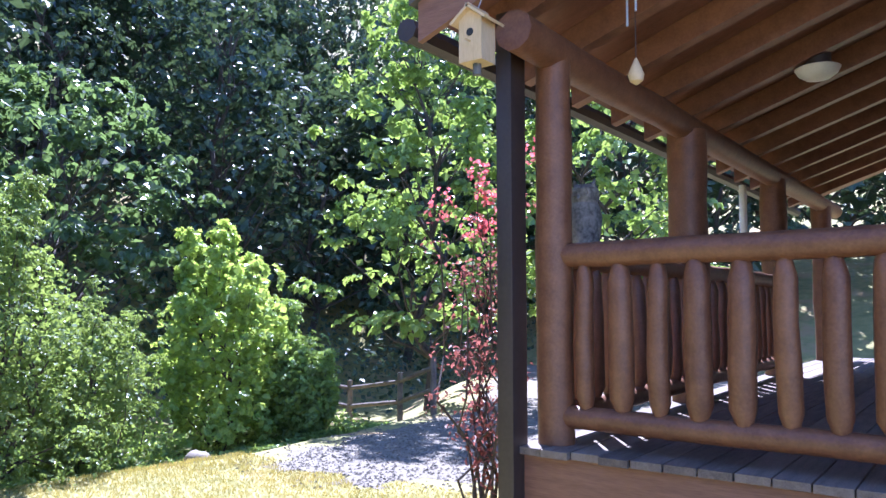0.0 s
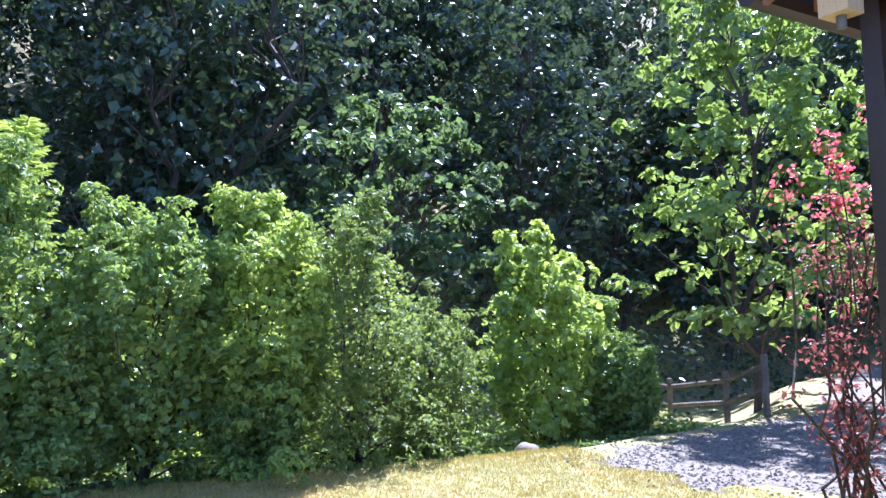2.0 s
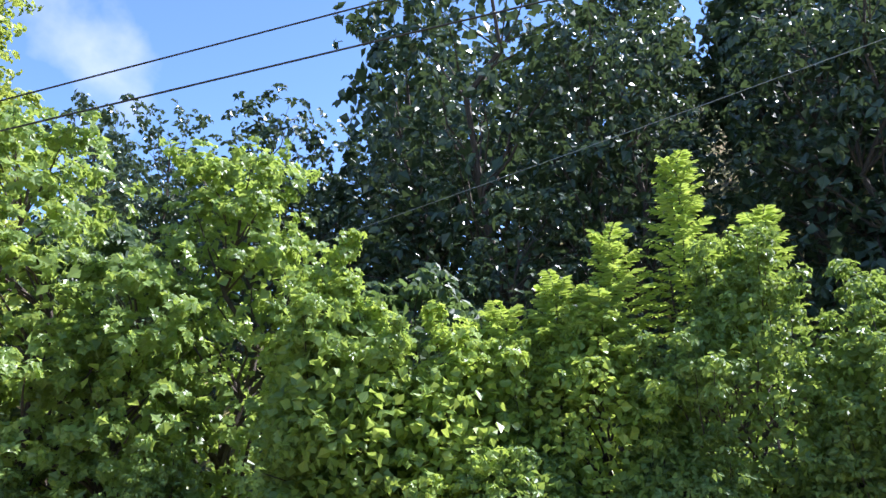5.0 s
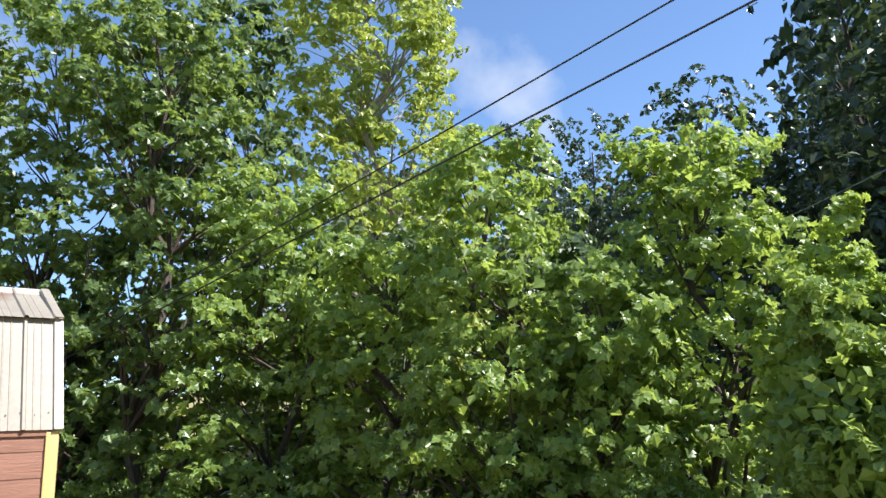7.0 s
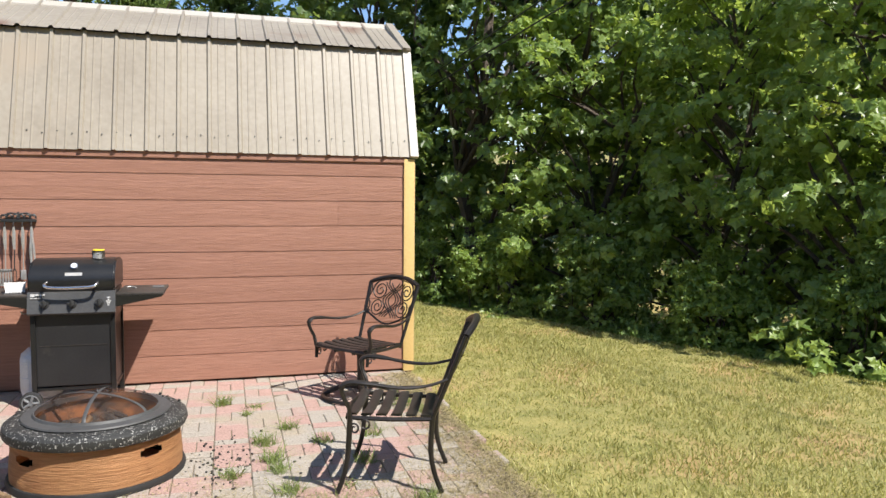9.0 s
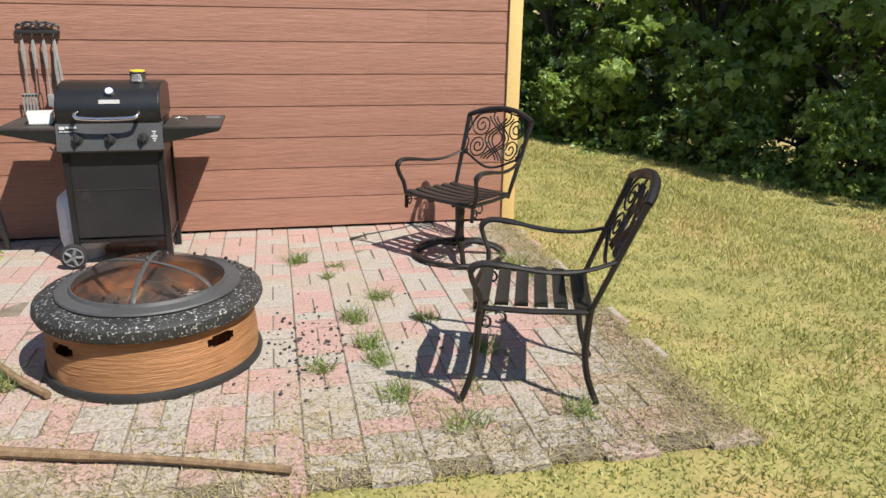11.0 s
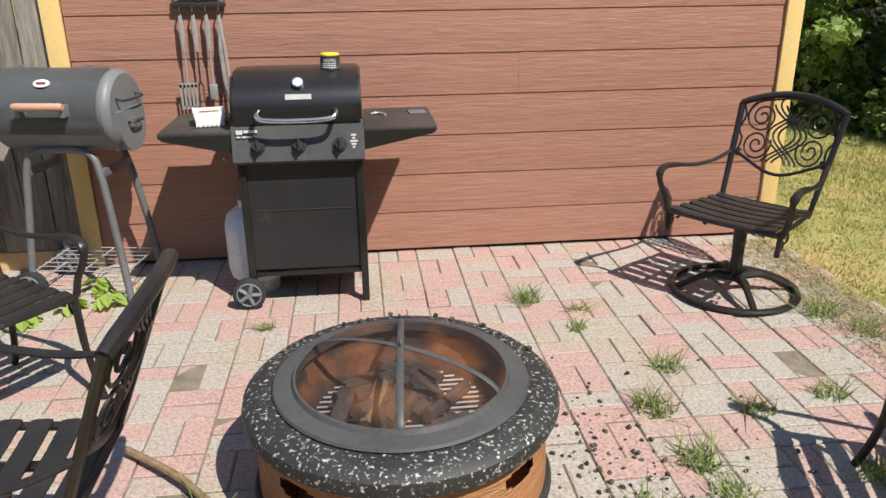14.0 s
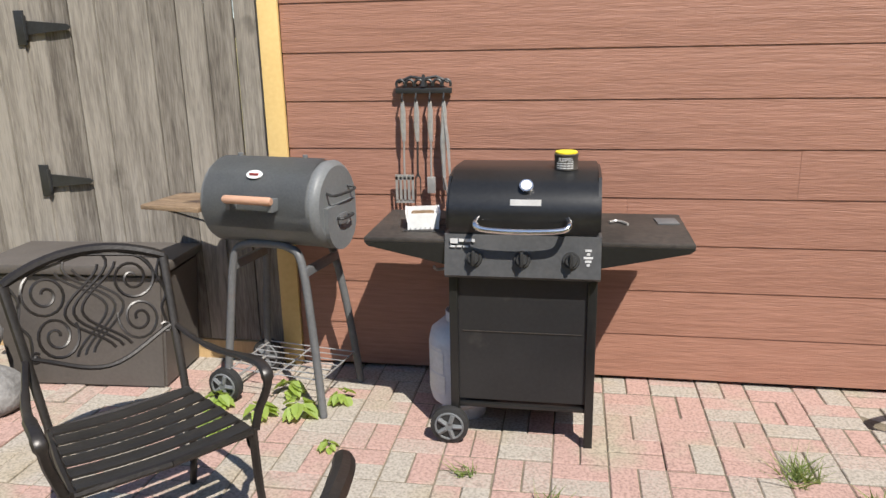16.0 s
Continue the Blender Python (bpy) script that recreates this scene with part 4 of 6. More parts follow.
def tree(x, y, h, spread, seed, mat, leaf=0.16, clumps=120, tips=9, base=0.8, wide=1.0, style="lobed", core=420, clump_r=0.6, shape="column", bark=BARK, girth=0.1, label="leafy deciduous tree at the wood's edge", name="tree"):
    return woody(name, seed, h, spread, base, clumps, tips, leaf, mat, bark, label, "tree", shape, 1, girth, clump_r * 0.85, wide, pose(x, y, ground_z(x, y)), flat=0.45, style=style, core=core)


tree(7.3, -2.2, 6.6, 1.25, 201, L_MID, 0.135, 135, 10)
tree(6.2, -1.3, 4.7, 1.4, 202, L_MID, 0.135, 105, 10)
tree(5.7, 0.2, 6.9, 1.6, 203, L_MID, 0.13, 150, 11)
tree(5.2, 2.2, 5.8, 1.5, 204, L_MID, 0.13, 125, 11)
tree(4.3, 4.3, 7.6, 1.7, 205, L_MID, 0.13, 170, 11)
tree(3.0, 6.4, 12.0, 2.2, 206, L_TALL, 0.145, 260, 11, girth=0.14)
tree(6.9, 5.2, 6.8, 1.8, 207, L_DARK, 0.18, 130, 11, style="oval", wide=0.8, girth=0.12)
tree(10.3, 10.4, 19.0, 3.6, 208, L_YEL, 0.19, 420, 11, style="oval", wide=0.8, base=4.5, clump_r=0.85, bark=BARK_PALE, girth=0.2, label="tall yellowing tree with a pale trunk")
tree(8.2, 1.8, 6.2, 1.8, 209, L_DARK, 0.18, 120, 11, style="oval", wide=0.8)
tree(10.5, -3.6, 5.0, 1.8, 210, L_DARK, 0.2, 100, 7, style="oval", wide=0.8)
tree(1.6, 8.8, 12.5, 2.2, 211, L_TALL, 0.17, 240, 10)
tree(2.7, 11.8, 6.5, 2.2, 216, L_DARK, 0.22, 130, 10, style="oval", wide=0.8, base=0.2)
tree(0.9, 10.6, 5.0, 1.8, 217, L_DARK, 0.2, 110, 10, style="oval", wide=0.8, base=0.2)
tree(5.0, 9.0, 13.0, 2.4, 212, L_DARK, 0.22, 200, 11, style="oval", wide=0.8)
tree(8.4, -23.5, 10.0, 2.3, 213, L_BUSH, 0.2, 150, 7, style="oval", wide=0.8, base=2.0, label="sunlit tree beyond the gravel drive")
tree(4.6, -25.5, 9.0, 2.4, 214, L_BUSH, 0.2, 150, 7, style="oval", wide=0.8, base=1.5, label="sunlit tree beyond the gravel drive")
tree(14.0, -17.5, 8.0, 2.9, 215, L_DARK, 0.2, 150, 7, style="oval", wide=0.8, base=1.2, shape="round", label="round hazy tree in front of the wooded slope")
for k, (x, y, h) in enumerate(((-1.2, 11.5, 8.5), (0.6, 13.5, 9.5), (-3.4, 12.5, 7.0))):
    woody("pine_tree", 230 + k, h, 2.0, 2.0, 130, 110, 0.28, L_PINE, BARK, "green pine behind the shed", "tree", "cone", 1, 0.13, 0.4, 0.15, pose(x, y, ground_z(x, y)), style="needle")
woody("pine_tree", 240, 15, 2.2, 5.0, 170, 140, 0.3, L_PINE, BARK, "tall pine behind the shed", "tree", "column", 1, 0.18, 0.8, 0.15, pose(-4.9, 11.4, 0), style="needle")

# forest on the slope: a few trees, copied over it, their shade in the leaf colour
rng = np.random.default_rng(77)
kinds, far_kinds = [], []
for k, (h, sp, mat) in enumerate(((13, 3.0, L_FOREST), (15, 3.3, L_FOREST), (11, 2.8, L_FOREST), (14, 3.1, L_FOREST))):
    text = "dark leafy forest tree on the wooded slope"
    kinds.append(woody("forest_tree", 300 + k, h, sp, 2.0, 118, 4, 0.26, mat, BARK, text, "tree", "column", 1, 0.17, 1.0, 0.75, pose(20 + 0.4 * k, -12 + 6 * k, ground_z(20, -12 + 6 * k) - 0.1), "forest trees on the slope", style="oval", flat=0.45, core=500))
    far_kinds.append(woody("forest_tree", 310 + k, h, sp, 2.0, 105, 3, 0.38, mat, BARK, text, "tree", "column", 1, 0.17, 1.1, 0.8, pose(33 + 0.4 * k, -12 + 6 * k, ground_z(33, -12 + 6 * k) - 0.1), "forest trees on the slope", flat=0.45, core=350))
spots = []
for row, xx in enumerate((17, 21, 25.5, 30, 35, 41)):
    y = -46 + 2 * (row % 2)
    while y < 34 + row * 2:
        spots.append((xx + rng.uniform(-1.4, 1.4), y + rng.uniform(-1.0, 1.0)))
        y += 4.2 + row * 0.35
for xx in range(-22, 17, 4):
    spots.append((xx + rng.uniform(-1, 1), -40 + rng.uniform(-2, 2)))
    spots.append((xx + rng.uniform(-1, 1), -46 + rng.uniform(-2, 2)))
for xx in range(0, 6, 3):
    spots.append((xx + rng.uniform(-1, 1), 15 + rng.uniform(-1, 2)))
    spots.append((xx + rng.uniform(-1, 1), 19 + rng.uniform(-1, 2)))
for i, (x, y) in enumerate(spots):
    if x < 17.5 and abs(y + 21) < 9 or (-7 < x < 3 and y > 10) or (x < 19 and -15 < y < 4 and i % 2) or (y > 0.5 and x < 32 and 27 < math.degrees(math.atan2(y + 7.8, x + 1.45)) < 54):
        continue
    s = rng.uniform(0.75, 1.2)
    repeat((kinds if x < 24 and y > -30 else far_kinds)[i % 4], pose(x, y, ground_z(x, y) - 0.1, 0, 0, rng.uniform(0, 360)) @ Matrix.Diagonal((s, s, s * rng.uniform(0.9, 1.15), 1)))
for k, (x, y, s) in enumerate(((22.5, 10.6, 0.88), (24.5, 13.6, 0.95), (20.5, 13.2, 1.0), (26.0, 16.5, 0.95), (30.0, 22.0, 1.0), (21.5, 5.2, 0.8), (24.0, 8.0, 0.78))):
    repeat(kinds[k % 4], pose(x, y, ground_z(x, y) - 0.1, 0, 0, 70 * k) @ Matrix.Diagonal((s, s, s, 1)))

# undergrowth on the bank
n = 42000
y = rng.uniform(-20.5, 7.5, n)
ex = np.array([edge_x(v) for v in y])
off = rng.uniform(0, 1, n) ** 1.3 * 4.0
x = ex + off + np.where(y < -13.5, 0.5, 0.25)
patch = np.array([noise.noise(Vector((a * 0.9, b * 0.9, 2.0))) for a, b in zip(x, y)])
hmax = np.clip(0.10 + 0.42 * off, 0.06, 1.2) * (0.75 + 0.6 * patch)
gz = np.array([ground_z(a, b) for a, b in zip(x, y)])
z = gz + hmax * rng.uniform(0.1, 1, n) ** 0.6
cen = np.stack([x, y, z], -1)
nor = rng.normal(size=(n, 3)) * 0.6 + np.array([-0.25, 0, 0.8])
tagged(new("undergrowth", leaf_mesh("undergrowth", cen, nor, rng.uniform(0.05, 0.13, n), L_BUSH, rng, 0.6)), "low leafy undergrowth on the bank below the lawn", "undergrowth", kind="stuff")
# undergrowth among the slope's trunks, also in the leaf colour darkened for shade
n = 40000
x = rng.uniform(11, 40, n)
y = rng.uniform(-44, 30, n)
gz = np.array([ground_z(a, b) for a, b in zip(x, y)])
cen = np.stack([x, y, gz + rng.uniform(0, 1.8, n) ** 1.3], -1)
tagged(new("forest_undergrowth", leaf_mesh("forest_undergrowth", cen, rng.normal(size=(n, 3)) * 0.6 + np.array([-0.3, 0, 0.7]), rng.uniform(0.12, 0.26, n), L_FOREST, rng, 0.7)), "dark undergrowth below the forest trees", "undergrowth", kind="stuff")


def blades(name, x, y, z0, h, w, mat, label, rng, category="grass", lean=0.5):
    n = len(x)
    a = rng.uniform(0, 6.28, n)
    dx, dy = np.cos(a), np.sin(a)
    l = rng.normal(size=(n, 2)) * h[:, None] * lean
    V = np.empty((n, 3, 3))
    V[:, 0] = np.stack([x - dx * w / 2, y - dy * w / 2, z0], -1)
    V[:, 1] = np.stack([x + dx * w / 2, y + dy * w / 2, z0], -1)
    V[:, 2] = np.stack([x + l[:, 0], y + l[:, 1], z0 + h], -1)
    return tagged(new(name, raw_mesh(name, V.reshape(-1, 3), np.arange(n * 3).reshape(-1, 3), mat)), label, category, kind="stuff")


def lawn_grass(x0, x1, y0, y1, n, rng, mat, name="lawn_grass"):
    x, y = rng.uniform(x0, x1, n), rng.uniform(y0, y1, n)
    keep = np.array([(a < edge_x(b) + 0.1) and not inside(a, b, GR) and not (-6.1 < a < 0.03 + 0.05 * math.sin(b * 7) and b > -3.33 + 0.06 * math.sin(a * 5)) and not (a < 0.1 and b > -0.3) for a, b in zip(x, y)])
    x, y = x[keep], y[keep]
    pat = np.array([noise.noise(Vector((a * 0.8, b * 0.8, 9.0))) for a, b in zip(x, y)])
    tuft = np.array([noise.noise(Vector((a * 6, b * 6, 2.0))) for a, b in zip(x, y)])
    h = rng.uniform(0.016, 0.046, len(x)) * np.clip(1 + 0.6 * pat + 0.7 * tuft, 0.25, 2.4)
    gz = np.array([ground_z(a, b) for a, b in zip(x, y)]) - 0.032
    blades(name, x, y, gz, h, 0.011, mat, "short sunlit lawn grass with dry patches", rng)


rng = np.random.default_rng(8)
lawn_grass(-2.5, 4.5, -5.2, 5.0, 190000, rng, GRASS_M)
lawn_grass(0.0, 6.4, -16.0, -9.0, 90000, rng, GRASS_DRY)


# crape myrtle by the porch
cm = thing("crape_myrtle", pose(0.33, -13.8, ground_z(0.33, -13.8)), "young crape myrtle with bronze leaves and pink blossom", "shrub")
rng = np.random.default_rng(31)
cs, rs, fl, fr = [], [], [], []
for k in range(13):
    a = rng.uniform(0, 6.28)
    h = rng.uniform(2.0, 3.05)
    sp = rng.uniform(0.06, 0.34)
    tip = (math.cos(a) * sp, math.sin(a) * sp, h)
    bm = B()
    pts = branch(bm, (0.04 * math.cos(a), 0.04 * math.sin(a), -0.1), tip, 0.014, 0.004, rng, n=8)
    part("stem", bm, BARK, cm)
    for p in pts[3:]:
        cs.append(np.array(p))
        rs.append(0.13)
    if h > 2.3:
        fl.append(np.array(tip) + np.array([0, 0, 0.04]))
        fr.append(0.13)
c_, n_, s_ = clump_leaves(rng, cs, rs, 42, 0.05, 1.0)
o = new("crown", leaf_mesh("crown", c_, n_, s_, L_RED, rng, 0.55))
o.parent = cm
c_, n_, s_ = clump_leaves(rng, fl, fr, 110, 0.04, 1.0)
o = new("blossom", leaf_mesh("blossom", c_, n_, s_, PINK, rng, 0.9))
o.parent = cm

# split rail fence beyond the drive
rf = thing("split_rail_fence", Matrix(), "weathered split-rail fence along the road", "fence")
rng = np.random.default_rng(14)
P = [(6.75, -21.6), (8.3, -22.4), (10.6, -23.2), (13.0, -24.0)]
for x, y in P:
    z = ground_z(x, y)
    part("post", log(B(), (x, y, z - 0.2), (x, y, z + 1.15), 0.065, rng, 8), RAIL_W, rf)
for (x0, y0), (x1, y1) in zip(P, P[1:]):
    for hh in (0.5, 0.95):
        part("rail", log(B(), (x0, y0, ground_z(x0, y0) + hh), (x1, y1, ground_z(x1, y1) + hh), 0.05, rng, 7), RAIL_W, rf)
bm = B()
bmesh.ops.create_icosphere(bm, subdivisions=3, radius=0.16, matrix=pose(6.05, -15.5, ground_z(6.05, -15.5) + 0.03) @ Matrix.Diagonal((1.3, 1, 0.75, 1)))
for v in bm.verts:
    v.co += v.normal * 0.03 * noise.noise(v.co * 7)
single("rock", bm, ROCK_M, Matrix(), "pale grey rock at the lawn edge", "rock")

# overhead cables
for k, (a, b, sag, r, mat) in enumerate((((0.5, 10.4, 2.7), (7.35, -13.65, 8.2), 0.0, 0.010, CABLE), ((0.42, 10.4, 2.57), (7.9, -13.9, 7.86), 0.0, 0.012, CABLE), ((22.3, 17.5, 5.3), (8.5, -29.0, 10.7), 0.2, 0.010, CABLE_G))):
    a, b = Vector(a), Vector(b)
    pts = [a.lerp(b, i / 24) - Vector((0, 0, sag * math.sin(math.pi * i / 24))) for i in range(25)]
    single("overhead_cable", tube(B(), pts, r, 6), mat, Matrix(), "black overhead power cable" if k < 2 else "pale overhead power cable", "cable")


# ---- patio ----
patio = thing("patio", Matrix(), "pink and grey concrete paver patio with weeds in the joints", "patio", kind="structure")
part("sand_bed", box(B(), -6.1, 0.02, -3.34, 0.046, -0.07, -0.006), SAND, patio)
JT = 0.003
paver_meshes = {}


def paver(w, l):
    key = (w, l)
    if key not in paver_meshes:
        bm = B()
        a, b = w / 2 - JT, l / 2 - JT
        c = 0.004
        lo = [bm.verts.new(p) for p in ((-a, -b, -0.05), (a, -b, -0.05), (a, b, -0.05), (-a, b, -0.05))]
        mi = [bm.verts.new(p) for p in ((-a, -b, -c), (a, -b, -c), (a, b, -c), (-a, b, -c))]
        hi = [bm.verts.new(p) for p in ((-a + c, -b + c, 0), (a - c, -b + c, 0), (a - c, b - c, 0), (-a + c, b - c, 0))]
        for p, q in ((lo, mi), (mi, hi)):
            for k in range(4):
                bm.faces.new((p[k], p[(k + 1) % 4], q[(k + 1) % 4], q[k]))
        bm.faces.new(hi)
        me = mesh_of(bm, "paver")
        me.materials.append(PAVER_O)
        paver_meshes[key] = me
    return paver_meshes[key]


rng = np.random.default_rng(2)
near, rest = [], []
CX, CY = 0.2262, 0.2215
for i in range(-22, 6):
    for j in range(-16, 1):
        x0, y0 = -1.254 + CX * i, -0.155 + CY * j
        if (i + j) % 2:
            cells = [(x0 + CX / 4, y0 + CY / 2, CX / 2, CY), (x0 + CX * 0.75, y0 + CY / 2, CX / 2, CY)]
        else:
            cells = [(x0 + CX / 2, y0 + CY / 4, CX, CY / 2), (x0 + CX / 2, y0 + CY * 0.75, CX, CY / 2)]
        for x, y, w, l in cells:
            if not (-6.05 < x < 0.0 + 0.03 * math.sin(9 * y)) or y < -3.33 or y - l / 2 > 0.03:
                continue
            if y + l / 2 > 0.044:
                low = y - l / 2
                l = round(0.044 - low, 3)
                y = low + l / 2
            (near if -3.2 < x < -0.75 and -3.1 < y < -0.5 else rest).append((x, y, w, l))
near.sort(key=lambda c: c[1])
rest += near[298:]
near = near[:298]
V, F = [], []
for x, y, w, l in rest:
    me = paver(w, l)
    b = len(V)
    dz = rng.normal() * 0.0022
    tl = rng.normal(size=2) * 0.006
    V += [(x + v.co.x, y + v.co.y, v.co.z + dz + v.co.x * tl[0] + v.co.y * tl[1]) for v in me.vertices]
    F += [[b + i for i in p.vertices] for p in me.polygons]
me = bpy.data.meshes.new("paver_field")
me.from_pydata(V, [], F)
me.materials.append(PAVER_I)
o = new("paver_field", me)
o.parent = patio
tagged(o, kind="stuff")


# ---- chairs ----
def spiral(cx, cy, r0, r1, a0, turns, n=26):
    return [(cx + (r0 + (r1 - r0) * i / n) * math.cos(a0 + turns * 2 * math.pi * i / n), cy + (r0 + (r1 - r0) * i / n) * math.sin(a0 + turns * 2 * math.pi * i / n)) for i in range(n + 1)]


def patio_chair(m, swivel, label, worn=False):
    """Cast chair facing +x: scrolled back, slatted seat, curled arms; on four legs or a round swivel base."""
    ch = thing("patio_chair", m, label, "chair", "cast metal patio chairs")
    bx0, bz0, bx1, bz1 = -0.235, 0.43, -0.42, 0.905

    def on_back(y, v, lift=0.0):
        """v from 0 at the seat to 1 at the top corners."""
        curve = -0.03 * (1 - (y / 0.27) ** 2)
        return (bx0 + (bx1 - bx0) * v + curve * min(1, v * 1.5) + lift, y * (0.87 + 0.13 * v), bz0 + (bz1 - bz0) * v)

    bm = B()
    for sy in (-1, 1):
        tube(bm, [on_back(sy * 0.27, v) for v in (-0.06, 0.1, 0.3, 0.5, 0.7, 0.88, 1.0)], [0.014, 0.015, 0.016, 0.017, 0.017, 0.018, 0.019], 8, 0.8)
    top = [on_back(0.275 * u, 1.0 + 0.13 * (1 - u * u)) for u in np.linspace(-1, 1, 15)]
    tube(bm, top, [0.019] + [0.022] * 13 + [0.019], 8, 0.85)
    part("back_frame", bm, CHAIR_M, ch)
    bm = B()
    low = [on_back(y, 0.34 + 0.0 + 0.10 * (abs(y) / 0.25) ** 2 - 0.04 * math.cos(y * 12)) for y in np.linspace(-0.255, 0.255, 15)]
    tube(bm, low, 0.009, 6)
    part("lower_back_rail", bm, CHAIR_M, ch)

    def scroll(pts, r=0.0058):
        part("scroll", tube(B(), [on_back(y, 0.41 + h * 2.08) for y, h in pts], r, 5), CHAIR_M, ch)

    for sy in (-1, 1):
        scroll([(sy * a, b) for a, b in spiral(0.15, 0.222, 0.012, 0.082, 0.4, 2.1, 40)])
        scroll([(sy * a, b) for a, b in spiral(0.15, 0.082, 0.012, 0.08, 3.4, -2.1, 40)])
        scroll([(sy * a, b) for a, b in spiral(0.238, 0.03, 0.005, 0.02, 0.0, 1.4, 14)])
        for o_ in (-0.03, 0.0, 0.03):
            scroll([(sy * 0.074 * math.cos(2 * math.pi * h / 0.31 + 0.3) + o_, h) for h in np.linspace(0.0, 0.318 - abs(o_), 17)])
        scroll([tuple(p[:2]) for p in smooth_path([(sy * 0.262, 0.29, 0), (sy * 0.238, 0.22, 0), (sy * 0.258, 0.15, 0), (sy * 0.235, 0.10, 0), (sy * 0.25, 0.02, 0)], 4)])
        scroll([tuple(p[:2]) for p in smooth_path([(0, 0.33, 0), (sy * 0.09, 0.315, 0), (sy * 0.19, 0.29, 0), (sy * 0.245, 0.20, 0)], 4)])
    # seat: rim and curved slats
    bm = B()
    rim = [(-0.235, -0.235, 0.425), (0.0, -0.26, 0.425), (0.24, -0.275, 0.435), (0.265, 0.0, 0.44), (0.24, 0.275, 0.435), (0.0, 0.26, 0.425), (-0.235, 0.235, 0.425), (-0.235, -0.235, 0.425)]
    for a, b in zip(rim, rim[1:]):
        tube(bm, [a, b], 0.013, 7)
    part("seat_frame", bm, CHAIR_M, ch)
    for k in range(6):
        x = -0.195 + k * 0.083
        hw = 0.238 + 0.03 * (k / 5)
        bm = B()
        rows = []
        for u in np.linspace(-1, 1, 9):
            z = 0.438 - 0.016 * (1 - u * u) + 0.002 * k
            rows.append([bm.verts.new((x + dx, hw * u, z + dz)) for dx, dz in ((-0.029, 0), (-0.029, 0.009), (-0.014, 0.012), (0.014, 0.012), (0.029, 0.009), (0.029, 0))])
        for p, q in zip(rows, rows[1:]):
            for i in range(6):
                bm.faces.new((p[i], p[(i + 1) % 6], q[(i + 1) % 6], q[i]))
        bm.faces.new(rows[0])
        bm.faces.new(rows[-1][::-1])
        part("slat", bm, STRAP, ch)
    for sy in (-1, 1):
        bm = B()
        arm = smooth_path([(-0.325, sy * 0.255, 0.66), (-0.2, sy * 0.285, 0.625), (-0.05, sy * 0.315, 0.62), (0.12, sy * 0.335, 0.645), (0.22, sy * 0.34, 0.65), (0.262, sy * 0.338, 0.62), (0.25, sy * 0.33, 0.56), (0.225, sy * 0.315, 0.50), (0.225, sy * 0.295, 0.43)], 4)
        tube(bm, arm, [0.012] * 6 + [0.015] * 6 + [0.02] * 6 + [0.022] * 3 + [0.016] * (len(arm) - 21), 8, 0.75)
        part("armrest", bm, CHAIR_M, ch)
        bm = B()
        tube(bm, [(0.2 + 0.03 * math.cos(a) * (1 - a / 12), sy * 0.285, 0.375 + 0.035 * math.sin(a) * (1 - a / 12)) for a in np.linspace(0, 8.5, 18)], 0.006, 5)
        tube(bm, [(0.14 + 0.025 * math.cos(a), sy * 0.28, 0.40 + 0.025 * math.sin(a)) for a in np.linspace(0.6, 5.5, 12)], 0.006, 5)
        part("corner_scroll", bm, CHAIR_M, ch)
    if worn:
        for u0, u1 in ((0.03, 0.08), (0.10, 0.125), (0.15, 0.19)):
            pts = [(u, 0.3215 + (u - 0.03) * 0.12, 0.6385 + (u - 0.03) * 0.10) for u in (u0, (u0 + u1) / 2, u1)]
            part("worn_patch", tube(B(), pts, [0.004, 0.012, 0.004], 7, 0.5), WORN, ch, "paint worn to bare metal")
    if not swivel:
        for sx, sy in ((1, 1), (1, -1), (-1, 1), (-1, -1)):
            if sx > 0:
                p = smooth_path([(0.225, sy * 0.285, 0.44), (0.235, sy * 0.285, 0.25), (0.255, sy * 0.29, 0.12), (0.295, sy * 0.295, 0.006)], 4)
            else:
                p = smooth_path([(-0.235, sy * 0.235, 0.44), (-0.225, sy * 0.235, 0.25), (-0.245, sy * 0.235, 0.12), (-0.29, sy * 0.238, 0.006)], 4)
            part("leg", tube(B(), p, [0.016] * 5 + [0.0145] * (len(p) - 5), 8), CHAIR_M, ch)
    else:
        for sy in (-1, 1):
            part("front_drop", tube(B(), [(0.225, sy * 0.29, 0.44), (0.23, sy * 0.285, 0.33)], 0.013, 7), CHAIR_M, ch)
        part("pedestal", tube(B(), [(0, 0, 0.07), (0, 0, 0.2), (0, 0, 0.40)], [0.035, 0.03, 0.036], 12), CHAIR_M, ch)
        bm = tube(B(), [(-0.2, -0.1, 0.405), (0.2, -0.1, 0.405)], 0.014, 6)
        tube(bm, [(-0.2, 0.1, 0.405), (0.2, 0.1, 0.405)], 0.014, 6)
        part("tilt_mechanism", bm, CHAIR_M, ch)
        part("base_ring", tube(B(), [(0.31 * math.cos(a), 0.31 * math.sin(a), 0.022) for a in np.linspace(0, 2 * math.pi, 41)], 0.02, 8, 0.75, cap=False), CHAIR_M, ch)
        for k in range(4):
            a = math.pi / 4 + k * math.pi / 2
            ca, sa = math.cos(a), math.sin(a)
            part("base_arm", tube(B(), smooth_path([(0.02 * ca, 0.02 * sa, 0.085), (0.12 * ca, 0.12 * sa, 0.10), (0.22 * ca, 0.22 * sa, 0.065), (0.30 * ca, 0.30 * sa, 0.025)], 4), [0.024] * 6 + [0.018] * 7, 7), CHAIR_M, ch)
    return ch


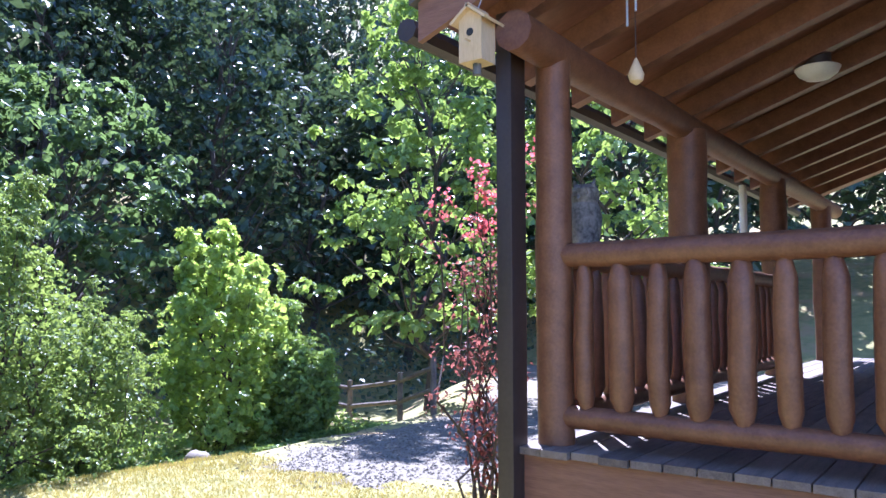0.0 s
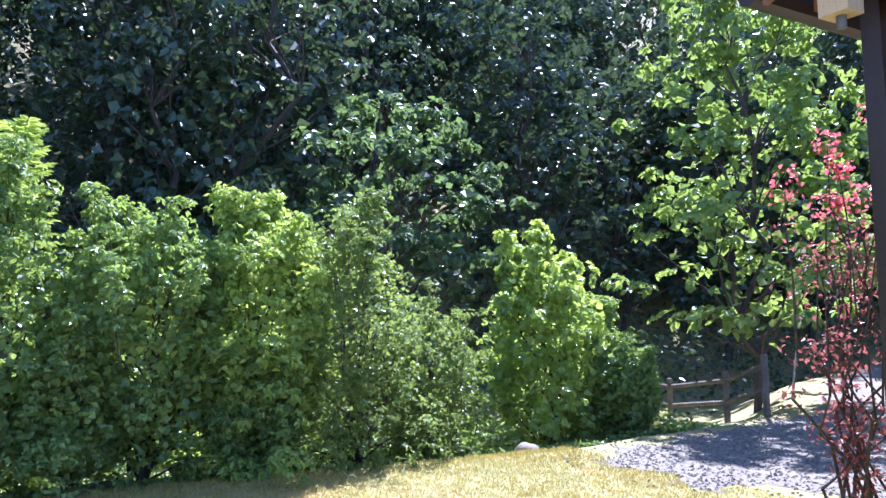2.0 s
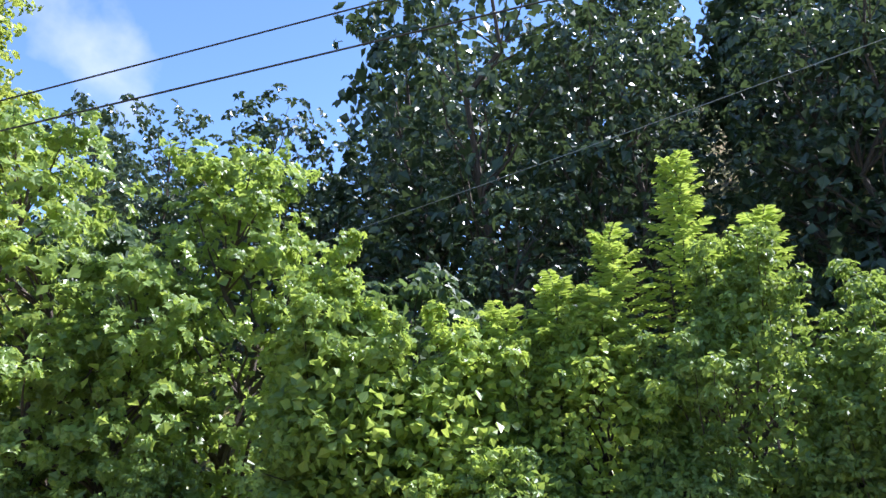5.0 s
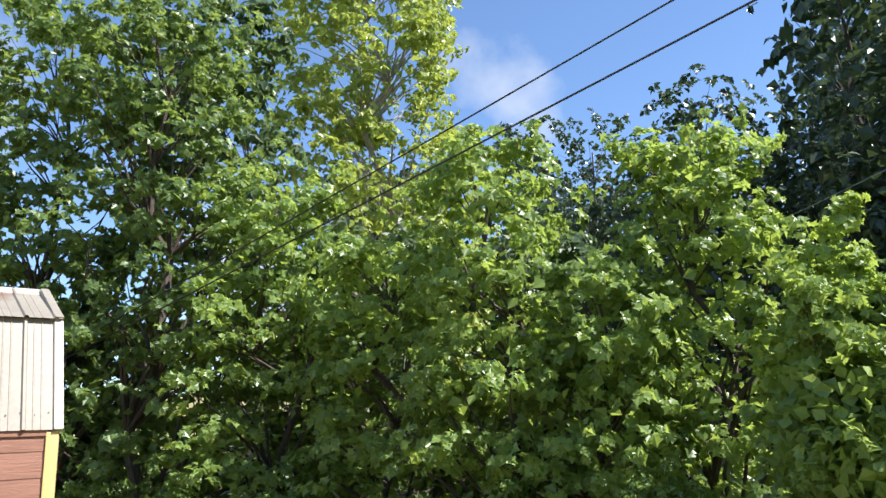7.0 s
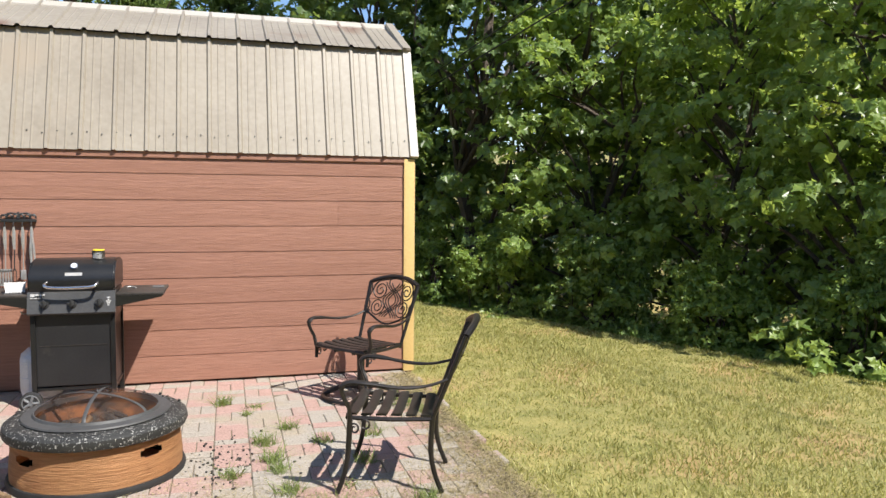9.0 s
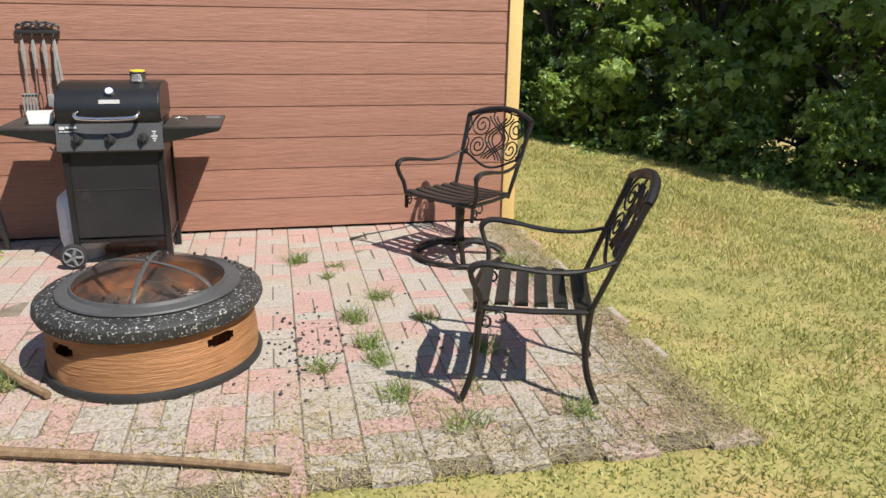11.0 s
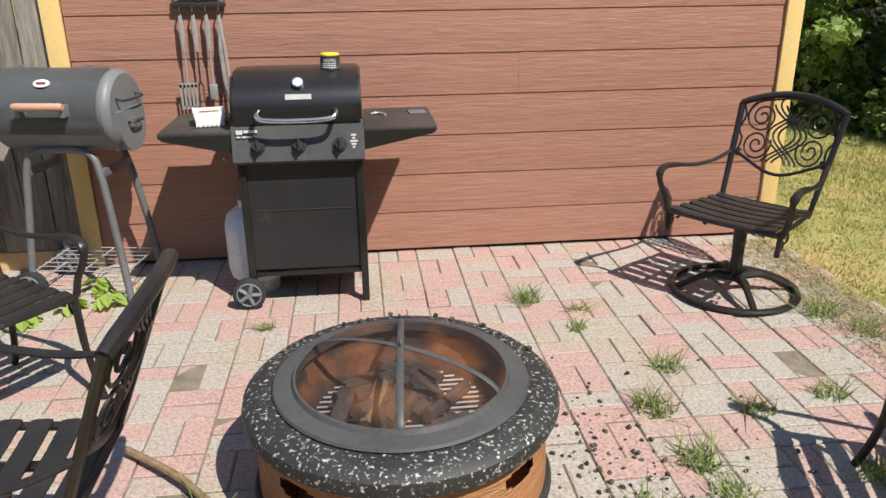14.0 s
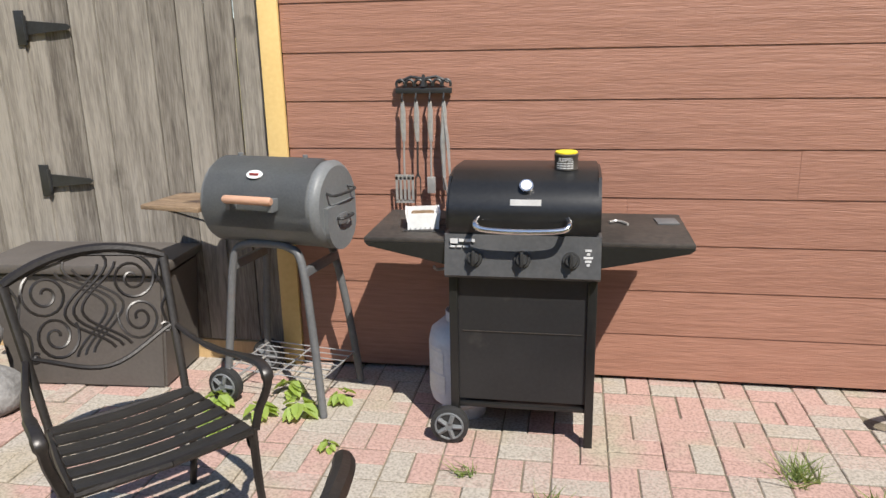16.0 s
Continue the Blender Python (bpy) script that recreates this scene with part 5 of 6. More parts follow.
patio_chair(pose(-0.655, -2.665, 0, 0, 0, 161), False, "dark bronze cast patio chair with worn armrest on the patio edge", True)
patio_chair(pose(-0.55, -0.83, 0, 0, 0, 217), True, "dark bronze swivel patio chair beside the shed wall")
patio_chair(pose(-3.945, -1.533, 0, 0, 0, -41), False, "dark bronze slatted patio chair in front of the storage box")
patio_chair(pose(-3.40, -2.62, 0, 0, 0, 180), True, "dark bronze swivel patio chair turned from the fire pit", True)

# ---- fire pit ----
pit = thing("fire_pit", pose(-2.365, -2.12, 0), "round orange faux-wood fire pit with a mesh spark dome", "fire pit")
R = 0.472
bm = B()
SL = [math.atan2(-0.35, 0.35), math.atan2(-0.35, -0.35), math.atan2(0.35, 0.35), math.atan2(0.35, -0.35)]
n = 120
zs = [0.035, 0.10, 0.178, 0.188, 0.204, 0.220, 0.230, 0.29]
grid = []
for z in zs:
    grid.append([])
    for k in range(n):
        a = 2 * math.pi * k / n
        r = R * (1 + 0.012 * math.sin(z * 20)) + 0.0025 * noise.noise(Vector((math.cos(a) * 3, math.sin(a) * 3, z * 60)))
        grid[-1].append(bm.verts.new((r * math.cos(a), r * math.sin(a), z)))
for i in range(len(zs) - 1):
    for k in range(n):
        a = 2 * math.pi * (k + 0.5) / n
        hole = i in (2, 3, 4, 5) and min(abs((a - s + math.pi) % (2 * math.pi) - math.pi) for s in SL) < (0.14 if i in (3, 4) else 0.10)
        if not hole:
            bm.faces.new((grid[i][k], grid[i][(k + 1) % n], grid[i + 1][(k + 1) % n], grid[i + 1][k]))
bmesh.ops.solidify(bm, geom=bm.faces[:], thickness=0.022)
part("body", bm, PIT, pit, "orange wood-grain moulded body with hand slots")
part("foot_ring", lathe(B(), [(0.44, 0.0), (0.492, 0.0), (0.497, 0.02), (0.49, 0.04), (0.44, 0.042), (0.44, 0.0)], 64), RUBBER, pit)
part("rim", lathe(B(), [(0.375, 0.29), (0.47, 0.275), (0.502, 0.282), (0.512, 0.305), (0.506, 0.335), (0.48, 0.356), (0.43, 0.362), (0.38, 0.358), (0.372, 0.335), (0.375, 0.29)], 72), RIM, pit, "black speckled stone-look rim")
part("bowl", lathe(B(), [(0.385, 0.358), (0.362, 0.33), (0.33, 0.26), (0.24, 0.19), (0.12, 0.155), (0.001, 0.15)], 48), RUST, pit, "rusted steel fire bowl")
part("dome_ring", lathe(B(), [(0.345, 0.362), (0.408, 0.362), (0.413, 0.368), (0.408, 0.376), (0.353, 0.382), (0.345, 0.396), (0.338, 0.396), (0.338, 0.364), (0.345, 0.362)], 64), PIT_RING, pit, "grey steel dome ring")
bm = B()
prof = [(0.341 * math.cos(u), 0.38 + 0.095 * math.sin(u)) for u in np.linspace(0, math.pi / 2 - 0.02, 12)]
lathe(bm, prof, 56)
MESH_M = bpy.data.materials.new("rusty_spark_mesh")
MESH_M.use_nodes = True
t = MESH_M.node_tree
bs = t.nodes["Principled BSDF"]
co_ = t.nodes.new("ShaderNodeTexCoord")
nz = t.nodes.new("ShaderNodeTexNoise")
nz.inputs["Scale"].default_value = 5
t.links.new(co_.outputs["Object"], nz.inputs["Vector"])
rp = t.nodes.new("ShaderNodeValToRGB")
rp.color_ramp.elements[0].color, rp.color_ramp.elements[1].color = (0.045, 0.025, 0.017, 1), (0.30, 0.11, 0.035, 1)
rp.color_ramp.elements[0].position, rp.color_ramp.elements[1].position = 0.48, 0.68
t.links.new(nz.outputs["Fac"], rp.inputs["Fac"])
t.links.new(rp.outputs["Color"], bs.inputs["Base Color"])
bs.inputs["Roughness"].default_value = 0.8
tb = t.nodes.new("ShaderNodeBsdfTransparent")
mx = t.nodes.new("ShaderNodeMixShader")
mx.inputs["Fac"].default_value = 0.34
t.links.new(tb.outputs["BSDF"], mx.inputs[1])
t.links.new(bs.outputs["BSDF"], mx.inputs[2])
t.links.new(mx.outputs["Shader"], t.nodes["Material Output"].inputs["Surface"])
part("spark_dome", bm, MESH_M, pit, "rusty see-through wire mesh dome")
for a in (radians(86), radians(-32)):
    bm = B()
    tube(bm, [(0.344 * math.cos(u) * math.cos(a), 0.344 * math.cos(u) * math.sin(a), 0.38 + 0.099 * math.sin(u)) for u in np.linspace(0, math.pi, 25)], 0.011, 6, 0.25)
    part("dome_strap", bm, PIT_RING, pit)
part("dome_hook", tube(B(), [(0.0, 0.012 * math.cos(a), 0.490 + 0.012 * math.sin(a)) for a in np.linspace(0, 5.5, 10)], 0.003, 5), PIT_RING, pit)
bm = B()
for k in range(19):
    y = -0.27 + 0.03 * k
    h = math.sqrt(max(0.002, 0.29 ** 2 - y * y))
    tube(bm, [(-h, y, 0.235), (h, y, 0.235)], 0.0045, 5)
for x in (-0.14, 0.0, 0.14):
    tube(bm, [(x, -0.25, 0.228), (x, 0.25, 0.228)], 0.0045, 5)
part("grate", bm, STEEL, pit, "ashy wire grate")
rng = np.random.default_rng(6)
for k in range(20):
    a = rng.uniform(0, 6.28)
    r = rng.uniform(0.02, 0.24)
    d = Vector((math.cos(a + 1), math.sin(a + 1), 0.1 * rng.normal())) * rng.uniform(0.06, 0.14)
    c = Vector((r * math.cos(a), r * math.sin(a), 0.255 + 0.03 * rng.random()))
    part("charred_log", log(B(), c - d, c + d, 0.02 + 0.012 * rng.random(), rng, 7, 5), ASH if k else STICK, pit)

# ---- gas grill ----
gg = thing("gas_grill", Matrix(), "black three-burner gas grill with side shelves against the shed", "grill")
X0, X1, FY, BY = -3.05, -2.445, -0.73, -0.22
bm = B()
prism(bm, [(FY + 0.02, 0.93), (FY + 0.005, 0.985), (FY + 0.02, 1.05), (FY + 0.075, 1.115), (FY + 0.12, 1.13), (FY + 0.16, 1.155), (FY + 0.24, 1.165), (BY - 0.04, 1.15), (BY, 1.10), (BY, 0.93)], 0, X0, X1)
bmesh.ops.bevel(bm, geom=[e for e in bm.edges if abs(e.verts[0].co.x - e.verts[1].co.x) < 1e-4], offset=0.012, segments=2, affect="EDGES")
lid = part("lid", bm, GRILL_B, gg, "glossy black lid")
bm = B()
prism(bm, [(FY - 0.02, 0.765), (FY + 0.012, 0.925), (FY + 0.08, 0.928), (FY + 0.08, 0.755), (FY - 0.005, 0.752)], 0, X0 - 0.004, X1 + 0.004)
panel = part("control_panel", bm, PANEL_G, gg, "dusty dark grey control panel")
nrm = Vector((0, -0.98, 0.2))
for kx in (-2.935, -2.745, -2.555):
    c = Vector((kx, FY - 0.006, 0.835))
    bm = B()
    tube(bm, [c, c + nrm * 0.012], [0.034, 0.032], 20)
    tube(bm, [c + nrm * 0.012, c + nrm * 0.034], [0.024, 0.021], 16)
    box(bm, kx - 0.006, kx + 0.006, FY - 0.05, FY - 0.03, 0.815, 0.872, 0.003)
    part("knob", bm, RUBBER, panel, "black burner knob")
bm = B()
box(bm, X0 + 0.02, X0 + 0.05, FY - 0.0045, FY - 0.0025, 0.893, 0.913)
for i, (a, w) in enumerate(((0.055, 0.02), (0.078, 0.025), (0.106, 0.012))):
    box(bm, X0 + a, X0 + a + w, FY - 0.0035, FY - 0.0015, 0.900, 0.912)
    box(bm, X0 + 0.02 + i * 0.026, X0 + 0.04 + i * 0.026, FY - 0.006, FY - 0.004, 0.878, 0.885)
part("panel_print", bm, LABEL_W, panel, "pale printed bars", smooth=False)
bm = B()
for i in range(5):
    w = 0.012 + 0.012 * (i % 3)
    z = 0.815 + i * 0.014
    box(bm, X1 - 0.045 - w / 2, X1 - 0.045 + w / 2, FY - 0.0185 + (z - 0.765) * 0.2 - 0.004, FY - 0.0165 + (z - 0.765) * 0.2 - 0.002, z, z + 0.008)
part("panel_print", bm, LABEL_W, panel, smooth=False)
hp = smooth_path([(-2.92, FY + 0.0, 0.995), (-2.925, FY - 0.05, 0.985), (-2.89, FY - 0.068, 0.968), (-2.745, FY - 0.072, 0.962), (-2.60, FY - 0.068, 0.968), (-2.565, FY - 0.05, 0.985), (-2.57, FY + 0.0, 0.995)], 5)
part("handle", tube(B(), hp, 0.012, 10), CHROME, lid, "chrome tube handle")
c = Vector((-2.735, FY + 0.062, 1.112))
nv = Vector((0, -0.75, 0.66))
part("thermometer", tube(B(), [c - nv * 0.01, c + nv * 0.012], 0.027, 22), CHROME, lid, "round chrome thermometer")
part("dial_face", tube(B(), [c + nv * 0.0125, c + nv * 0.0135], 0.021, 22), WHITE, lid, "white dial face")
part("name_plate", box(B(), -2.795, -2.675, FY + 0.018, FY + 0.024, 1.045, 1.068), LABEL_W, lid, "pale badge plate")
for sx, a, b in ((-1, -3.39, X0 - 0.005), (1, X1 + 0.005, -2.09)):
    bm = box(B(), a, b, FY + 0.015, BY + 0.02, 0.885, 0.905, 0.006)
    part("side_shelf", bm, GRILL_S, gg, "dusty black side shelf")
    o_, i_ = (a, b) if sx < 0 else (b, a)
    for y0 in (FY + 0.012, BY):
        part("shelf_bracket", prism(B(), [(o_, 0.886), (i_, 0.886), (i_, 0.80), (o_ - sx * 0.02, 0.868)], 1, y0, y0 + 0.018), GRILL_B, gg, smooth=False)
bm = B()
for k in range(9):
    tube(bm, [(-3.24 + 0.02 * k, -0.62, 0.912), (-3.24 + 0.02 * k, -0.40, 0.912)], 0.002, 4)
for y in (-0.62, -0.51, -0.40):
    tube(bm, [(-3.25, y, 0.910), (-3.07, y, 0.910)], 0.002, 4)
single("cooling_rack", bm, RUBBER, Matrix(), "small black wire rack on the grill's side shelf", "rack")
part("firebox", box(B(), X0 + 0.01, X1 - 0.01, FY + 0.082, BY - 0.005, 0.70, 0.925, 0.01), GRILL_B, gg)
bm = box(B(), X0 + 0.03, X1 - 0.03, FY + 0.045, FY + 0.062, 0.195, 0.752, 0.004)
part("front_panel", bm, GRILL_P, gg, "black cart front panel", smooth=False)
part("panel_crease", box(B(), X0 + 0.06, X1 - 0.06, FY + 0.041, FY + 0.044, 0.505, 0.508), GRILL_S, gg)
for x in (X0 + 0.005, X1 - 0.04):
    for y, z0 in ((FY + 0.03, 0.0 if x > -2.7 else 0.09), (BY - 0.04, 0.0 if x > -2.7 else 0.09)):
        part("leg", box(B(), x, x + 0.036, y, y + 0.036, z0, 0.76, 0.003), GRILL_B, gg)
for x in (X0 + 0.008, X1 - 0.03):
    part("side_panel", box(B(), x, x + 0.012, FY + 0.07, BY - 0.045, 0.14 if x > -2.7 else 0.66, 0.75), GRILL_P, gg, smooth=False)
part("bottom_shelf", box(B(), X0 + 0.01, X1 - 0.01, FY + 0.04, BY - 0.01, 0.16, 0.18, 0.004), GRILL_B, gg)


def wheel(parent, x, y, r, w):
    bm = tube(B(), [(x, y - w / 2, r), (x, y - w * 0.42, r), (x, y + w * 0.42, r), (x, y + w / 2, r)], [r * 0.9, r, r, r * 0.9], 28)
    wh = part("wheel", bm, RUBBER, parent, "black plastic wheel")
    bm = B()
    tube(bm, [(x, y - w / 2 - 0.008, r), (x, y - w / 2 + 0.002, r)], r * 0.22, 12)
    for k in range(5):
        a = k * 2 * math.pi / 5
        tube(bm, [(x + 0.2 * r * math.cos(a), y - w / 2 - 0.004, r + 0.2 * r * math.sin(a)), (x + 0.68 * r * math.cos(a), y - w / 2 - 0.003, r + 0.68 * r * math.sin(a))], 0.011, 6)
    tube(bm, [(x + 0.72 * r * math.cos(a), y - w / 2 - 0.002, r + 0.72 * r * math.sin(a)) for a in np.linspace(0, 2 * math.pi, 25)], 0.005, 5, cap=False)
    part("hub_spokes", bm, CHAR_M, wh)


wheel(gg, X0 - 0.0, FY + 0.02, 0.082, 0.04)
wheel(gg, X0 - 0.0, BY - 0.03, 0.082, 0.04)
part("axle", tube(B(), [(X0, FY + 0.02, 0.082), (X0, BY - 0.03, 0.082)], 0.008, 8), STEEL, gg)
part("match_hook", tube(B(), smooth_path([(X0, FY + 0.1, 0.76), (X0 - 0.05, FY + 0.08, 0.755), (X0 - 0.06, FY + 0.06, 0.775)], 4), 0.006, 6), STEEL, gg)
tk = thing("propane_tank", pose(-3.03, -0.42, 0.0), "white propane cylinder with a faded label under the grill", "gas cylinder")
part("cylinder", lathe(B(), [(0.001, 0.05), (0.10, 0.052), (0.145, 0.085), (0.156, 0.13), (0.156, 0.36), (0.145, 0.41), (0.10, 0.45), (0.05, 0.465), (0.001, 0.467)], 36), TANK, tk)
part("foot_ring", lathe(B(), [(0.10, 0.0), (0.103, 0.0), (0.103, 0.06), (0.10, 0.06), (0.10, 0.0)], 28), TANK, tk)
part("valve_collar", lathe(B(), [(0.075, 0.45), (0.078, 0.45), (0.078, 0.50), (0.075, 0.50), (0.075, 0.45)], 28), TANK, tk)
bm = B()
for i, (z, h, a0, a1) in enumerate(((0.14, 0.09, 3.5, 4.3), (0.24, 0.1, 3.55, 4.25), (0.345, 0.012, 3.6, 4.2))):
    prev = None
    for a in np.linspace(a0, a1, 9):
        q = [bm.verts.new((0.158 * math.cos(a), 0.158 * math.sin(a), zz)) for zz in (z, z + h)]
        if prev:
            bm.faces.new((prev[0], q[0], q[1], prev[1]))
        prev = q
part("label_sheet", bm, LABEL_W, tk, "worn pale label")

# things on and over the gas grill
can = thing("repellent_can", pose(-2.585, -0.52, 1.158) @ Matrix.Diagonal((0.95, 0.95, 0.84, 1)), "dark printed repellent can with a yellow lid on the grill", "can")
part("can_body", lathe(B(), [(0.001, 0.0), (0.05, 0.0), (0.052, 0.004), (0.05, 0.008), (0.05, 0.068), (0.052, 0.072), (0.048, 0.076), (0.001, 0.076)], 32), CANDARK, can)
part("lid", lathe(B(), [(0.044, 0.077), (0.047, 0.077), (0.047, 0.084), (0.043, 0.087), (0.001, 0.087)], 32), YELLOW, can, "yellow plastic lid")
fc = bpy.data.curves.new("lettering", "FONT")
fc.body, fc.size, fc.extrude, fc.align_x = "REPEL", 0.026, 0.0008, "CENTER"
tmp = bpy.data.objects.new("lettering", fc)
lm = bpy.data.meshes.new_from_object(tmp)
bpy.data.objects.remove(tmp)
lm.name = "lettering"
for v in lm.vertices:
    a = v.co.x / 0.051
    v.co = (0.0515 * math.sin(a), -0.0515 * math.cos(a) - v.co.z, 0.042 + v.co.y)
lm.materials.append(LABEL_W)
o = new("lettering", lm)
o.parent = can
tagged(o, "pale printed word")
bm = B()
for i in range(3):
    for j in range(5):
        a = -0.7 + j * 0.3
        c = Vector((0.0508 * math.sin(a), -0.0508 * math.cos(a), 0.034 - i * 0.011))
        box(bm, -0.006, 0.006, -0.0006, 0.0006, -0.0025, 0.0025, 0, Matrix.Translation(c) @ Matrix.Rotation(a, 4, "Z"))
part("small_print", bm, LABEL_W, can, smooth=False)

rack = thing("utensil_rack", pose(-3.26, -0.03, 1.44), "dark cast iron utensil rack on the shed wall", "rack")
bm = box(B(), -0.135, 0.135, -0.012, 0.012, -0.012, 0.014, 0.005)
for k in range(6):
    c = -0.11 + k * 0.044
    tube(bm, [(c + 0.02 * math.cos(a), -0.002, 0.03 + 0.022 * math.sin(a)) for a in np.linspace(-0.5, 3.6, 9)], 0.007, 6)
tube(bm, [(0, 0, 0.02), (0, 0, 0.075)], [0.02, 0.006], 6)
tube(bm, [(-0.12, 0, 0.04), (-0.06, 0, 0.065), (0, 0, 0.055), (0.06, 0, 0.065), (0.12, 0, 0.04)], 0.008, 6)
part("cast_bar", bm, BLACK_IRON, rack, "cast iron bar with a pine motif")
for k in range(4):
    x = -0.1 + 0.066 * k
    part("hook", tube(B(), smooth_path([(x, -0.012, -0.01), (x, -0.03, -0.03), (x, -0.03, -0.045), (x, -0.02, -0.05)], 3), 0.005, 6), BLACK_IRON, rack)
for k, kind in enumerate(("spatula", "barbecue_fork", "basting_brush", "tongs")):
    x = -3.26 - 0.1 + 0.066 * k
    u = thing(kind, pose(x, -0.055, 1.395), "stainless steel barbecue %s hanging from the rack" % kind.replace("barbecue_", "").replace("_", " "), "utensil")
    bm = tube(B(), [(0, 0, 0), (0.002, 0, -0.05), (0, 0, -0.12), (0.003, 0, -0.19)], [0.008, 0.013, 0.014, 0.009], 8, 0.6)
    if kind == "tongs":
        tube(bm, [(0.0, 0, -0.02), (0.02, -0.012, -0.2), (0.03, -0.012, -0.42)], [0.008, 0.012, 0.006], 6, 0.5)
        tube(bm, [(0.0, 0, -0.02), (-0.006, -0.012, -0.2), (0.0, -0.012, -0.42)], [0.008, 0.012, 0.006], 6, 0.5)
    part("handle", bm, STEEL, u, "steel handle")
    bm = tube(B(), [(0.003, 0, -0.18), (0, 0, -0.3), (0, 0, -0.36)], 0.005, 6)
    if kind == "spatula":
        for q in (-0.04, -0.02, 0.0, 0.02, 0.04):
            box(bm, q - 0.006, q + 0.006, -0.003, 0.0, -0.48, -0.36)
        box(bm, -0.046, 0.046, -0.003, 0.0, -0.375, -0.35)
        box(bm, -0.046, 0.046, -0.003, 0.0, -0.49, -0.475)
    elif kind == "barbecue_fork":
        for q in (-0.012, 0.012):
            tube(bm, [(0, 0, -0.34), (q, 0, -0.37), (q, 0, -0.47)], [0.004, 0.004, 0.002], 5)
    elif kind == "basting_brush":
        box(bm, -0.02, 0.02, -0.008, 0.008, -0.44, -0.36, 0.004)
    else:
        tube(bm, [(0.0, -0.012, -0.36), (0.015, -0.012, -0.45)], [0.012, 0.014], 6, 0.4)
    part("head", bm, STEEL if kind != "barbecue_fork" else RUBBER, u)
tub = thing("white_tub", pose(-3.185, -0.5, 0.906, 0, 0, 12), "open white plastic tub on the grill's side shelf", "container")
bm = B()
prism(bm, [(-0.062, 0.0), (0.062, 0.0), (0.074, 0.07), (0.067, 0.07), (0.057, 0.006), (-0.057, 0.006), (-0.067, 0.07), (-0.074, 0.07)], 1, -0.075, 0.075)
box(bm, -0.066, 0.066, -0.076, -0.071, 0.0, 0.068)
box(bm, -0.066, 0.066, 0.071, 0.076, 0.0, 0.068)
part("tub_shell", bm, WHITE, tub, smooth=False)
part("contents", box(B(), -0.05, 0.05, -0.06, 0.06, 0.006, 0.055, 0.012), STICK, tub)
bm = tube(B(), smooth_path([(0.0, 0, 0.006), (0.03, 0.02, 0.008), (0.06, 0.0, 0.006), (0.075, -0.03, 0.006)], 4), 0.006, 6)
single("metal_hook", bm, STEEL, pose(-2.40, -0.4, 0.905), "bent steel hook lying on the side shelf", "hook")
single("scouring_pad", box(B(), -0.045, 0.045, -0.05, 0.05, 0, 0.006, 0.002), LEG_M, pose(-2.16, -0.35, 0.905, 0, 0, 5), "flat grey scouring pad on the side shelf", "pad")

# ---- charcoal barrel grill ----
cg = thing("charcoal_grill", pose(-3.885, -0.36, 0, 0, 0, -10), "grey barrel charcoal grill on tubular legs beside the fence", "grill")
BR, BZ, BL = 0.195, 0.97, 0.29
bm = B()
n = 32
prof = [(-BL - 0.012, 0.90), (-BL, 0.97), (-BL + 0.012, 1.0), (BL - 0.03, 1.0), (BL - 0.028, 1.015), (BL - 0.012, 1.015), (BL, 0.97), (BL + 0.012, 0.90)]
rings = [[bm.verts.new((x, BR * f * math.cos(2 * math.pi * k / n), BZ + BR * f * math.sin(2 * math.pi * k / n))) for k in range(n)] for x, f in prof]
for a, b in zip(rings, rings[1:]):
    for k in range(n):
        bm.faces.new((a[k], a[(k + 1) % n], b[(k + 1) % n], b[k]))
bm.faces.new(rings[0])
bm.faces.new(rings[-1][::-1])
barrel = part("barrel", bm, CHAR_M, cg, "hammered grey steel barrel")
bm = B()
rows = []
for a in np.linspace(radians(80), radians(205), 14):
    rows.append([bm.verts.new((x, (BR + 0.008) * math.cos(a), BZ + (BR + 0.008) * math.sin(a))) for x in (-BL + 0.02, BL - 0.04)])
for p, q in zip(rows, rows[1:]):
    bm.faces.new((p[0], p[1], q[1], q[0]))
bmesh.ops.solidify(bm, geom=bm.faces[:], thickness=0.006)
lid = part("lid", bm, CHAR_M, cg, "curved grey lid")
hy, hz = (BR + 0.06) * math.cos(radians(172)), BZ + (BR + 0.06) * math.sin(radians(172)) + 0.02
part("handle", tube(B(), [(-0.12, hy, hz), (-0.11, hy, hz), (0.11, hy, hz), (0.12, hy, hz)], [0.014, 0.019, 0.019, 0.014], 12), HANDLE_W, lid, "round wooden handle")
for x in (-0.105, 0.105):
    part("handle_bracket", box(B(), x - 0.012, x + 0.012, hy + 0.005, hy + 0.075, hz - 0.05, hz + 0.004, 0.002), CHAR_M, lid)
a = radians(135)
c = Vector((-0.02, (BR + 0.012) * math.cos(a), BZ + (BR + 0.012) * math.sin(a)))
nv = Vector((0, math.cos(a), math.sin(a)))
bm = tube(B(), [c, c + nv * 0.006], 0.04, 24, 0.55)
badge = part("badge", bm, WHITE, lid, "oval pale badge")
bm = B()
box(bm, -0.042, 0.002, c.y + nv.y * 0.008 - 0.006, c.y + nv.y * 0.008 + 0.004, c.z + nv.z * 0.008 - 0.006, c.z + nv.z * 0.008 + 0.004)
part("badge_print", bm, material("badge_red", (0.2, 0.03, 0.03), (0.3, 0.05, 0.05), 0.5, 5, 40, 0), lid, smooth=False)
bm = B()
for k in range(2):
    tube(bm, [(-0.2 + 0.34 * k, 0.02, BZ + BR + 0.005), (-0.2 + 0.34 * k, 0.02, BZ + BR + 0.02)], 0.012, 8)
part("lid_stop", bm, CHAR_M, lid)
